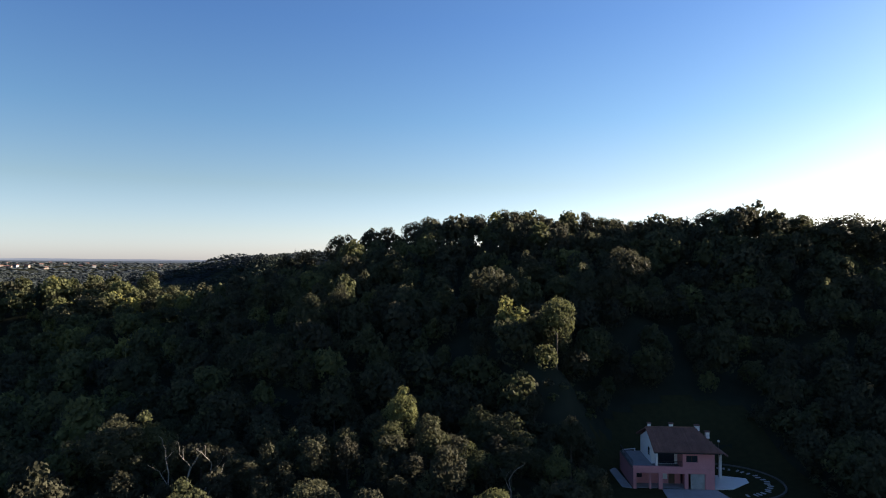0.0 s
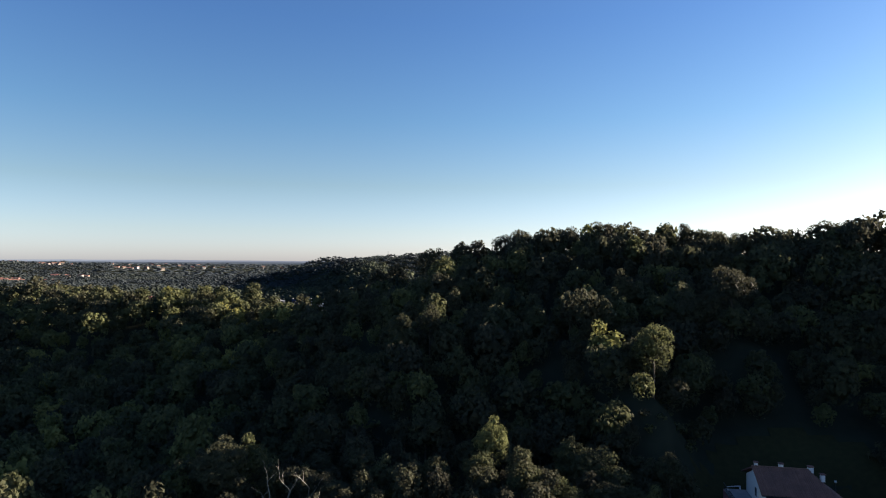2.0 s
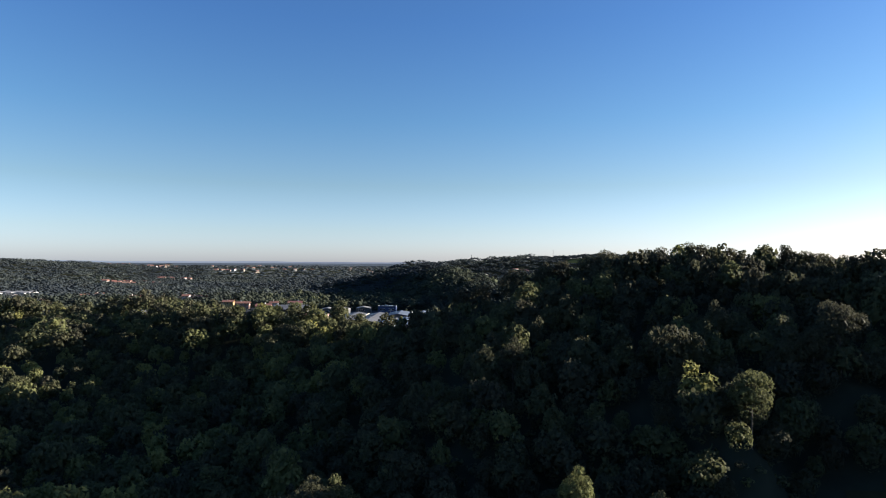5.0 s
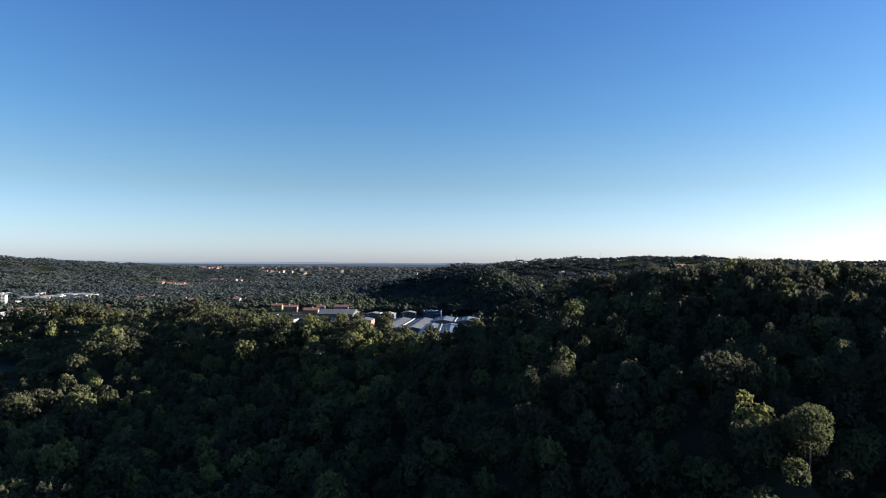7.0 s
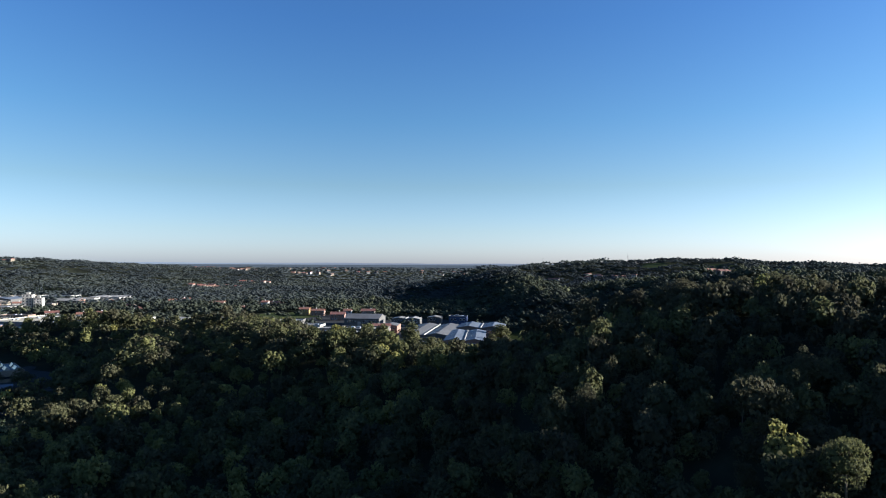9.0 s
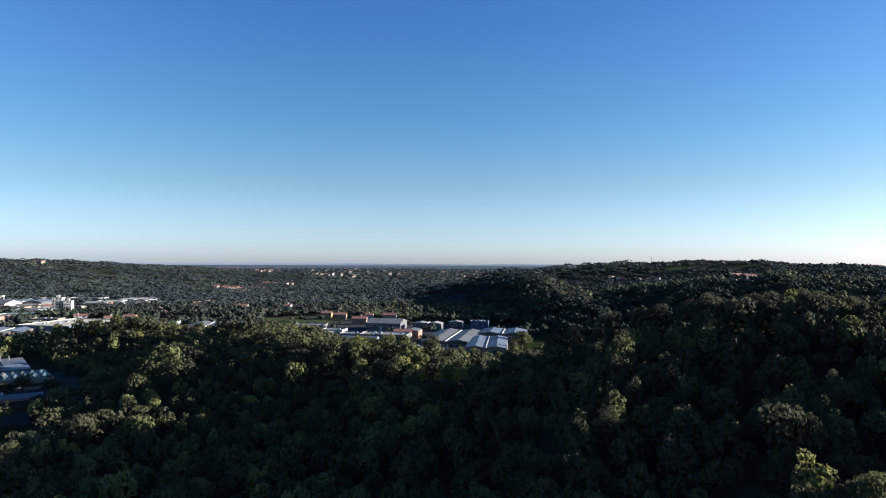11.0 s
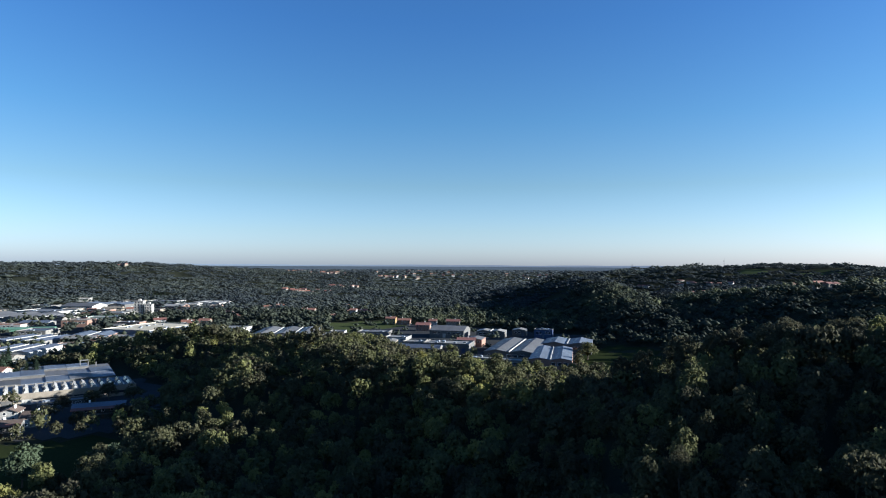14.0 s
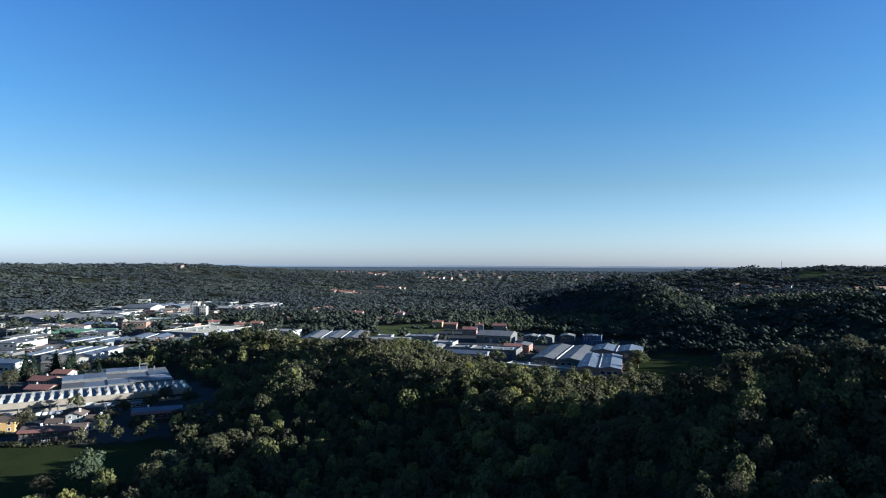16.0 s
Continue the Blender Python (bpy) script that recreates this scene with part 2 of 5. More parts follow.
SPUR = [(-92, 199, 9.5, 32), (-124, 220, 17.5, 28), (-152, 216, 18.5, 33), (-225, 256, 18, 33), (-290, 285, 11.5, 28), (-345, 280, 13, 27), (-400, 262, 4.5, 26)]
KNOLL = [(-170, 172, 0.7, 27), (-200, 192, 11.2, 25), (-240, 230, 11, 23)]
BANK = [(-112, 250, 6, 26), (-150, 256, 10.3, 27), (-192, 284, 5, 29), (-260, 335, 8.7, 32)]
FAR_HILL = [(-400, 1210, 34, 113), (-380, 1300, 40.8, 131), (-250, 1450, 55, 274), (0, 1500, 61, 360), (220, 1480, 52, 349), (500, 1420, 46.3, 350)]
PLATEAU = [(-60, 820, 27.9, 156), (40, 690, 41.7, 159), (260, 640, 38.0, 180), (520, 600, 42.0, 200)]
BRIDGE = [(-60, 1050, 27.2, 195), (150, 1000, 46.6, 253)]
SPINE = [(-400, 1215, 30, 90), (-300, 1000, 37.5, 72), (-240, 860, 35.0, 54), (-180, 720, 29.0, 43), (-132, 625, 20.0, 42), (-105, 560, 8.0, 40)]
TIP = [(-400, 1215, 27.4, 88), (-440, 1070, 15.5, 61), (-490, 935, 0, 56)]
LEFT_HILL = [(-2300, -400, 46, 600), (-1950, 300, 54, 520), (-1750, 1150, 57, 480), (-1500, 1650, 30, 470), (-1400, 2300, 18, 560)]


def ridge(x, y, nodes):
    best = np.zeros_like(x)
    for (x0, y0, h0, w0), (x1, y1, h1, w1) in zip(nodes, nodes[1:]):
        dx, dy = x1 - x0, y1 - y0
        s = np.clip(((x - x0) * dx + (y - y0) * dy) / (dx * dx + dy * dy), 0, 1)
        d2 = (x - x0 - s * dx) ** 2 + (y - y0 - s * dy) ** 2
        w = w0 + (w1 - w0) * s
        best = np.maximum(best, (h0 + (h1 - h0) * s - FLOOR) * np.exp(-d2 / (w * w)))
    return best


def smooth(a, b, v):
    s = np.clip((v - a) / (b - a), 0, 1)
    return s * s * (3 - 2 * s)


def ground(x, y):
    """Height of the land at x, y (arrays)."""
    x, y = np.asarray(x, float), np.asarray(y, float)
    r = np.hypot(x, y)
    hills = np.zeros_like(x)
    for nodes in (NEAR_RIDGE, SHOULDER, KNEE, BENCH, SPINE, TIP, SPUR, KNOLL, BANK, FAR_HILL, PLATEAU, BRIDGE, LEFT_HILL):
        hills = (hills ** 4 + ridge(x, y, nodes) ** 4) ** 0.25
    # the 9 m hollow behind the crest is unseen, added to let sun reach the spur
    z = FLOOR + hills - 9 * np.exp(-(((x + 8) / 34) ** 2 + ((y - 226) / 15) ** 2))
    z = z + 45 * smooth(1900, 4700, r) * (1 - 0.5 * smooth(0, 40, hills))
    rough = np.sin(x * 0.043 + 1.3 * np.sin(y * 0.031)) * np.sin(y * 0.037 + 0.7) + 0.5 * np.sin(x * 0.11 + y * 0.07) * np.sin(y * 0.09 - x * 0.05)
    z = z + rough * np.clip(hills / 14, 0, 1) * (1 + r / 700)
    pad = np.exp(-(((x - 40) / 19) ** 2 + ((y - 96) / 20) ** 2) ** 4)
    return z * (1 - pad) - 0.2 * pad


def ground_at(x, y):
    return float(ground(np.array([x]), np.array([y]))[0])


def inside(x, y, outline):
    hit = np.zeros(x.shape, bool)
    for (x0, y0), (x1, y1) in zip(outline, outline[1:] + outline[:1]):
        if y0 != y1:
            hit ^= ((y0 > y) != (y1 > y)) & (x < (x1 - x0) * (y - y0) / (y1 - y0) + x0)
    return hit


def ground_sheet():
    rings = [0.0] + [6 * 1.031 ** k for k in range(225)]
    rings = [r for r in rings if r < 4880] + [4880]
    n = 280
    r, a = np.meshgrid(np.array(rings[1:]), np.arange(n) * 2 * np.pi / n, indexing="ij")
    x, y = (r * np.sin(a)).ravel(), (r * np.cos(a)).ravel()
    x, y = np.append(x, 0), np.append(y, 0)
    v = np.stack([x, y, ground(x, y)], 1)
    m = len(rings) - 1
    i, j = np.meshgrid(np.arange(m - 1), np.arange(n), indexing="ij")
    p, q = (i * n + j).ravel(), (i * n + (j + 1) % n).ravel()
    tris = np.concatenate([np.stack([p, q, q + n], 1), np.stack([p, q + n, p + n], 1),
                           np.stack([np.arange(n), np.full(n, m * n), (np.arange(n) + 1) % n], 1)])
    tris = tris[:, ::-1]
    me = mesh_from("ground", v, tris, None, [M_GROUND])
    me.shade_smooth()
    tagged(new("ground", me), "wooded hills and a flat valley floor", "ground", kind="structure")


ground_sheet()


def patch(name, outline, mat, label, category, lift=0.06, step=6.0):
    """A sheet that follows the land inside an outline, with a skirt a little into the soil."""
    xs, ys = [p[0] for p in outline], [p[1] for p in outline]
    bm = bmesh.new()
    nx, ny = max(2, int((max(xs) - min(xs)) / step)), max(2, int((max(ys) - min(ys)) / step))
    gx, gy = np.meshgrid(np.linspace(min(xs), max(xs), nx + 1), np.linspace(min(ys), max(ys), ny + 1), indexing="ij")
    gz = ground(gx, gy) + lift
    verts = {}
    mx, my = (gx[:-1, :-1] + gx[1:, 1:]) / 2, (gy[:-1, :-1] + gy[1:, 1:]) / 2
    ok = inside(mx, my, outline)
    for i in range(nx):
        for j in range(ny):
            if ok[i, j]:
                f = []
                for a, b in ((i, j), (i + 1, j), (i + 1, j + 1), (i, j + 1)):
                    if (a, b) not in verts:
                        verts[a, b] = bm.verts.new((gx[a, b], gy[a, b], gz[a, b]))
                    f.append(verts[a, b])
                bm.faces.new(f)
    solid(name, bm, mat, label, category, kind="structure", smooth=True)


CLEARING = [(20, 60), (22, 97), (26, 110), (34, 119), (46, 123), (56, 119), (57, 108), (56, 90), (52, 60)]
MEADOW = [(-330, 60), (-292, 104), (-256, 127), (-238, 148), (-216, 146), (-196, 118), (-188, 96), (-205, 60)]
FACTORY_YARD = [(-460, 60), (-460, 190), (-405, 225), (-345, 232), (-300, 225), (-262, 190), (-240, 160), (-248, 140), (-290, 108), (-330, 60)]
RIGHT_FIELD = [(-112, 368), (-80, 378), (-80, 440), (-98, 492), (-132, 505), (-150, 470), (-130, 412)]
WORKS = [(-420, 375), (-330, 372), (-215, 366), (-130, 352), (-118, 380), (-150, 470), (-170, 560), (-300, 600), (-420, 600), (-400, 480)]
TOWN = [(-1000, 190), (-620, 190), (-470, 190), (-440, 260), (-510, 290), (-520, 345), (-490, 400), (-590, 450), (-690, 470), (-760, 700), (-820, 720), (-980, 640)]
HALL_GAP = [(-585, 350), (-500, 352), (-425, 300), (-455, 262), (-545, 292)]
MID_FIELDS = [[(-470, 545), (-395, 480), (-350, 500), (-395, 590), (-430, 640)], [(-840, 1000), (-760, 985), (-740, 1040), (-830, 1060)],
              [(-720, 990), (-650, 985), (-640, 1030), (-715, 1045)], [(-950, 880), (-880, 860), (-860, 915), (-930, 940)],
              [(-1010, 1230), (-930, 1200), (-920, 1260), (-1000, 1290)],
              [(-120, 1330), (60, 1340), (60, 1385), (-120, 1380)]]
patch("lawn", CLEARING, M_LAWN, "dark green mown lawn round the villa", "lawn", lift=0.22, step=2)
patch("meadow", MEADOW, M_GRASS, "green meadow at the edge of the wood", "meadow", step=6)
patch("pavement_factory_yard", FACTORY_YARD, M_ASPHALT, "grey asphalt yards and streets round the factory", "yard", lift=0.1)
patch("field_right", RIGHT_FIELD, M_GRASS, "dark green field beside the works", "field")
patch("pavement_works", WORKS, M_ASPHALT, "grey asphalt between industrial sheds", "yard", lift=0.1)
patch("pavement_town", TOWN, M_ASPHALT, "grey streets of an industrial estate", "street", lift=0.1, step=14)
for k, o in enumerate(MID_FIELDS):
    patch("field_%d" % (k + 1), o, M_GRASS_DRY, "pale green field in the valley", "field", lift=0.15, step=14)


def far_plain():
    """Open land beyond the last woods, out to the horizon."""
    # blue-grey instead of soil and grass colours: haze put into the base colour
    m = material("haze_tinted_plain", (0.1, 0.118, 0.135), (0.07, 0.085, 0.1), 0.95, scale=0.004, fine=10, spec=0.0)
    r, a = np.meshgrid(np.linspace(3350, 4870, 18), np.radians(np.linspace(-82, 45, 160)), indexing="ij")
    x, y = (r * np.sin(a)).ravel(), (r * np.cos(a)).ravel()
    i, j = np.meshgrid(np.arange(17), np.arange(159), indexing="ij")
    p = (i * 160 + j).ravel()
    tris = np.concatenate([np.stack([p, p + 161, p + 1], 1), np.stack([p, p + 160, p + 161], 1)])[:, ::-1]
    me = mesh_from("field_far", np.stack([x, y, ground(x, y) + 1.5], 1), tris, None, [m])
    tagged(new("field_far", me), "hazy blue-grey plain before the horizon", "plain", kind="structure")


far_plain()


def backdrop():
    """Low blue land at the horizon; haze painted as blue-grey colour and a faint glow."""
    m = bpy.data.materials.new("painted_haze_glow")
    m.use_nodes = True
    b = m.node_tree.nodes["Principled BSDF"]
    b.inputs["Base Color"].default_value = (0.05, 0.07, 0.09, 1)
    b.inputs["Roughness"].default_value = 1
    # no lamp here: the emission imitates bright hazy air
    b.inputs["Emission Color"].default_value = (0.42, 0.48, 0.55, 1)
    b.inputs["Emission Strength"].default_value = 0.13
    bm = bmesh.new()
    n, rows = 240, []
    for k in range(n + 1):
        a = radians(-130 + 220 * k / n)
        top = 55 + 1.6 * math.sin(k * 0.31) + 1.1 * math.sin(k * 0.83 + 1) + 0.6 * math.sin(k * 2.1)
        rows.append([bm.verts.new((4885 * math.sin(a), 4885 * math.cos(a), z)) for z in (20, top)])
    for p, q in zip(rows, rows[1:]):
        bm.faces.new((p[0], q[0], q[1], p[1]))
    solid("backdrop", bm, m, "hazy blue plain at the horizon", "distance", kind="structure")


backdrop()

# ---- trees ----
OCTA = (np.array([(1, 0, 0), (0, 1, 0), (-1, 0, 0), (0, -1, 0), (0, 0, 1.0), (0, 0, -0.6)]),
        np.array([(0, 1, 4), (1, 2, 4), (2, 3, 4), (3, 0, 4), (1, 0, 5), (2, 1, 5), (3, 2, 5), (0, 3, 5)]))


def crown(seed, radius, low, high, lumps, leaves, size, ragged=0.2, jitter=0.3, fill=0.74):
    """A domed crown: round lumps over an egg-shaped middle, leaf clumps on their skins. Returns points, triangles, tints."""
    rng = np.random.default_rng(seed)
    half = (high - low) / 2
    axes = np.array((radius, radius, half))
    mid = np.array((0, 0, low + half))
    c, r = [mid + (0, 0, -0.05 * half)], [0.76]
    for k in range(lumps):
        up = 0.96 - 1.34 * (k + 0.5) / lumps + rng.uniform(-0.08, 0.08)
        a = k * 2.399 + rng.uniform(-0.45, 0.45)
        flat = math.sqrt(max(0.0, 1 - up * up))
        out = rng.uniform(0.6, 0.72) + (rng.uniform(0, ragged) if k % 3 == 0 else 0)
        c.append(mid + axes * (flat * math.cos(a), flat * math.sin(a), up) * out)
        r.append(rng.uniform(0.22, 0.38))
    c, r = np.array(c), np.array(r) * (radius * 0.6 + half * 0.4)
    vs, ts, ti, base = [], [], [], 0
    tone = rng.uniform(-0.05, 0.05, len(r))
    for k, (p, q, t) in enumerate(zip(c, r, tone)):
        wob = 1 + rng.uniform(-0.14, 0.14, len(OCTA[0]))
        vs.append(OCTA[0] * (q * fill * wob)[:, None] * ((1, 1, half / radius * 0.9) if k == 0 else (1, 1, 0.85)) + p)
        ts.append(OCTA[1] + base)
        ti.append(np.full(len(OCTA[0]), t - 0.03))
        base += len(OCTA[0])
    if leaves:
        w = r ** 2 / (r ** 2).sum()
        m = leaves * 3
        pick = rng.choice(len(r), m, p=w)
        way = rng.normal(size=(m, 3))
        way[:, 2] += 0.45
        way /= np.linalg.norm(way, axis=1)[:, None]
        pos = c[pick] + way * (r[pick] * rng.uniform(0.88, 1.1 + 0.4 * ragged, m))[:, None] * (1, 1, 0.88)
        d = np.linalg.norm(pos[:, None, :] - c[None], axis=2) / r[None]
        d[np.arange(m), pick] = 9
        keep = np.where(d.min(1) > 0.9)[0][:leaves]
        pos, way, pick = pos[keep], way[keep], pick[keep]
        k = len(pos)
        nrm = way + rng.normal(scale=jitter, size=(k, 3))
        nrm /= np.linalg.norm(nrm, axis=1)[:, None]
        u = np.cross(nrm, rng.normal(size=(k, 3)))
        u /= np.linalg.norm(u, axis=1)[:, None]
        v = np.cross(nrm, u)
        s = size * rng.uniform(0.6, 1.35, k)
        a, b = u * s[:, None], v * (s * rng.uniform(0.5, 0.9, k))[:, None]
        dip = nrm * (s * 0.3)[:, None]
        vs.append(np.stack([pos - a - dip, pos + b, pos + a - dip, pos - b], 1).reshape(-1, 3))
        f = np.arange(k) * 4 + base
        ts.append(np.concatenate([np.stack([f, f + 1, f + 3], 1), np.stack([f + 1, f + 2, f + 3], 1)]))
        ti.append(np.repeat(tone[pick] + rng.uniform(-0.05, 0.05, k), 4))
    return np.concatenate(vs), np.concatenate(ts), np.concatenate(ti)


def limb(bm, a, b, r0, r1, sides=6):
    a, b = Vector(a), Vector(b)
    turn = (b - a).to_track_quat("Z", "Y").to_matrix()
    rows = []
    for p, r in ((a, r0), (b, r1)):
        rows.append([bm.verts.new(p + turn @ Vector((r * math.cos(i * 2 * math.pi / sides), r * math.sin(i * 2 * math.pi / sides), 0)))
                     for i in range(sides)])
    for i in range(sides):
        j = (i + 1) % sides
        bm.faces.new((rows[0][i], rows[0][j], rows[1][j], rows[1][i]))
    bm.faces.new(rows[1])


def trunk(seed, high, thick, limbs):
    rng = random.Random(seed)
    bm = bmesh.new()
    bend = (rng.uniform(-0.3, 0.3), rng.uniform(-0.3, 0.3))
    mid, top = (bend[0], bend[1], high * 0.38), (bend[0] * 1.6, bend[1] * 1.4, high * 0.72)
    limb(bm, (0, 0, -0.6), mid, thick, thick * 0.72)
    limb(bm, mid, top, thick * 0.72, thick * 0.25)
    for k in range(limbs):
        a = k * 2.399 + rng.uniform(-0.4, 0.4)
        s = rng.uniform(0, 1)
        p = [mid[i] + (top[i] - mid[i]) * s for i in range(3)]
        reach = high * rng.uniform(0.14, 0.24)
        limb(bm, p, (p[0] + reach * math.cos(a), p[1] + reach * math.sin(a), p[2] + reach * rng.uniform(0.5, 1.0)), thick * 0.3, thick * 0.08, 5)
    return bm


# broadleaf kinds: seed, crown radius, crown foot, height, lumps
KINDS = [(11, 4.4, 2.4, 11.5, 15), (12, 5.3, 2.6, 12.0, 18), (13, 3.4, 1.8, 9.5, 12), (14, 4.9, 1.8, 9.8, 16), (15, 3.3, 2.2, 13.5, 15)]
NEAR = [crown(s, r, lo * 0.6, hi, b + 6, 2500, 0.2, 0.45, 0.6, 0.74) for s, r, lo, hi, b in KINDS]
PLAIN = [crown(s, r, lo * 0.4, hi, b, 760, 0.33, 0.4, 0.55, 0.72) for s, r, lo, hi, b in KINDS]
FINE = [crown(s, r, lo * 0.3, hi * 0.9, b - 5, 420, 0.44, 0.4, 0.55, 0.7) for s, r, lo, hi, b in KINDS]
MIDDLE = [crown(s, r, lo * 0.3, hi * 0.9, b - 6, 200, 0.62, 0.4, 0.55, 0.7) for s, r, lo, hi, b in KINDS]
SPREADING = [crown(s, r * 1.15, lo * 0.3, hi * 0.85, b - 3, 290, 0.58, 0.4, 0.5, 0.72) for s, r, lo, hi, b in KINDS]
FAR = [crown(s, r, 0.6, hi * 0.85, 9, 110, 0.72, 0.35, 0.5, 0.72) for s, r, lo, hi, b in KINDS]
VALLEY = [crown(s, r * 1.45, 0.3, hi, 7, 9, 0.8, 0.35, 0.5, 0.94) for s, r, lo, hi, b in KINDS]
DISTANT = [crown(s, r * 2.1, 0.5, hi, 5, 0, 1.0, 0.35, 0.5, 1.0) for s, r, lo, hi, b in KINDS]
REMOTE = [crown(s, r * 1.9, 0.5, hi, 1, 0, 1.0, fill=1.1) for s, r, lo, hi, b in KINDS]
SHRUBS = [crown(50 + k, 1.3, 0.0, 1.9, 3, 26, 0.26, 0.3) for k in range(4)]
NEAR_LABELS = ["round-crowned green broadleaf tree in the wood", "large spreading olive-green chestnut tree on the slope",
               "small dense green broadleaf tree in the wood", "low wide yellowish-green broadleaf tree", "tall narrow green broadleaf tree"]


SPOTS = []      # where single trees stand


def fir_crown(seed, radius, low, high, sprays, size):
    """A pointed crown of drooping tiers round a thin dark core."""
    rng = np.random.default_rng(seed)
    n = 9
    ring = np.arange(n) * 2 * np.pi / n
    vs = [np.stack([np.cos(ring) * radius * 0.62, np.sin(ring) * radius * 0.62, np.full(n, low)], 1), np.array([(0, 0, high * 0.97), (0, 0, low - 0.2)])]
    ts = [np.array([(i, (i + 1) % n, n) for i in range(n)] + [((i + 1) % n, i, n + 1) for i in range(n)])]
    ti = [np.full(n + 2, 0.05)]
    u = rng.uniform(0, 1, sprays) ** 1.5
    tier = np.round(u * 9) / 9
    lift = np.clip(u * 0.6 + tier * 0.4, 0, 1)
    a = rng.uniform(0, 2 * np.pi, sprays)
    r = radius * (1 - lift) * rng.uniform(0.75, 1.12, sprays) + 0.12
    z = low + (high - low) * lift - 0.25 * r + rng.uniform(-0.15, 0.15, sprays)
    out = np.stack([np.cos(a), np.sin(a), rng.uniform(-0.7, 0.05, sprays)], 1)
    side = np.stack([-np.sin(a), np.cos(a), rng.uniform(-0.3, 0.3, sprays)], 1)
    p = np.stack([r * np.cos(a), r * np.sin(a), z], 1)
    s = (size * rng.uniform(0.6, 1.3, sprays))[:, None]
    q = np.stack([p - out * s, p + side * s * 0.5, p + out * s * 0.8, p - side * s * 0.5], 1)
    f = np.arange(sprays) * 4 + n + 2
    vs.append(q.reshape(-1, 3))
    ts.append(np.concatenate([np.stack([f, f + 1, f + 3], 1), np.stack([f + 1, f + 2, f + 3], 1)]))
    ti.append(np.repeat(rng.uniform(0, 0.6, sprays), 4))
    return np.concatenate(vs), np.concatenate(ts), np.concatenate(ti)


def special_tree(name, label, data, mat, high, thick, group, tint=0.0, limbs=5):
    ob = thing(name, Matrix.Identity(4), label, "tree", group)
    c = new("crown", mesh_from("crown", data[0], data[1], data[2] + tint, [mat]))
    c.parent = ob
    part("trunk", trunk(int(high * 7), high, thick, limbs), M_BARK, ob)
    return ob


def stand(model, x, y, tall, base, used, wide=None, turn=0.0):
    """Put a tree, or a copy of it once it is used, so that it is as tall as wanted; a tall narrow one has more trunk below its crown."""
    w = wide or tall / base
    s = min(tall / base, w * 1.4)
    lift = max(0.0, tall - base * s)
    m = pose(x, y, ground_at(x, y) - 0.2 + lift, 0, 0, turn)
    SPOTS.append((x, y, 1.0 + 1.8 * w))
    if model.name in used:
        ob = copy_thing(model, m)
    else:
        ob = model
        ob.matrix_world = m
        used.add(model.name)
    ob.scale = (w, w, s)
    for c in ob.children:
        if c.name.startswith("trunk"):
            c.location.z = -lift / s
            c.scale.z = 1 + lift / s / (0.72 * base)
    return ob


def dead_tree(seed, high):
    rng = random.Random(seed)
    ob = thing("dead_tree", Matrix.Identity(4), "bare pale dead tree with crooked branches", "tree", "dead trees among the wood")
    bm = bmesh.new()

    def grow(bm, p, way, length, r, depth):
        k = 3
        for i in range(k):
            q = p + way * (length / k)
            limb(bm, p, q, r * (1 - i * 0.2), r * (1 - (i + 1) * 0.2), 5)
            way = (way + Vector((rng.uniform(-0.35, 0.35), rng.uniform(-0.35, 0.35), rng.uniform(-0.05, 0.2)))).normalized()
            p = q
            if depth and i:
                side = (way + Vector((rng.uniform(-1, 1), rng.uniform(-1, 1), rng.uniform(-0.1, 0.6)))).normalized()
                grow(bm, p, side, length * rng.uniform(0.4, 0.65), r * 0.5, depth - 1)

    grow(bm, Vector((0, 0, -0.5)), Vector((0, 0, 1)), high, 0.13, 3)
    part("trunk", bm, M_DEADWOOD, ob)
    return ob


def tree_thing(kind, tint=0.0, crowns=NEAR, label=""):
    s, r, lo, hi, b = KINDS[kind]
    ob = thing("broadleaf_tree", Matrix.Identity(4), label or NEAR_LABELS[kind], "tree", "trees of the near wood")
    v, t, ti = crowns[kind]
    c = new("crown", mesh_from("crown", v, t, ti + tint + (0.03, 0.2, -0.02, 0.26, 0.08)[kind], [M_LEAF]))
    c.parent = ob
    part("trunk", trunk(s, hi, 0.2 + 0.02 * hi * 0.5, 6), M_BARK, ob)
    return ob


def keep_out(x, y):
    """How likely a tree stands at x, y: none on lawns, yards and fields, few in town."""
    p = np.ones(x.shape)
    for o in (CLEARING, MEADOW, RIGHT_FIELD):
        p[inside(x, y, o)] = 0
    for o in MID_FIELDS:
        p[inside(x, y, o)] = 0
    p[inside(x, y, TOWN)] = 0.4
    p[inside(x, y, HALL_GAP)] = 0.75
    p[inside(x, y, FACTORY_YARD)] = 0.1
    p[inside(x, y, WORKS)] = 0.1
    r = np.hypot(x, y)
    glade = np.sin(x * 0.009 + 2 * np.sin(y * 0.004 + 1)) * np.sin(y * 0.017 + 1.5 * np.sin(x * 0.005))
    p[(glade > 0.88) & (r > 620)] = 0.05
    p[r < 62] = 0
    for x0, y0, rad in SPOTS:
        p[np.hypot(x - x0, y - y0) < rad] = 0
    for x0, y0, ux, uy, w, d in FOOTPRINTS:
        a, b = (x - x0) * ux + (y - y0) * uy, -(x - x0) * uy + (y - y0) * ux
        p[(a > -5) & (a < w + 5) & (b > -9) & (b < d + 5)] = 0
    return p


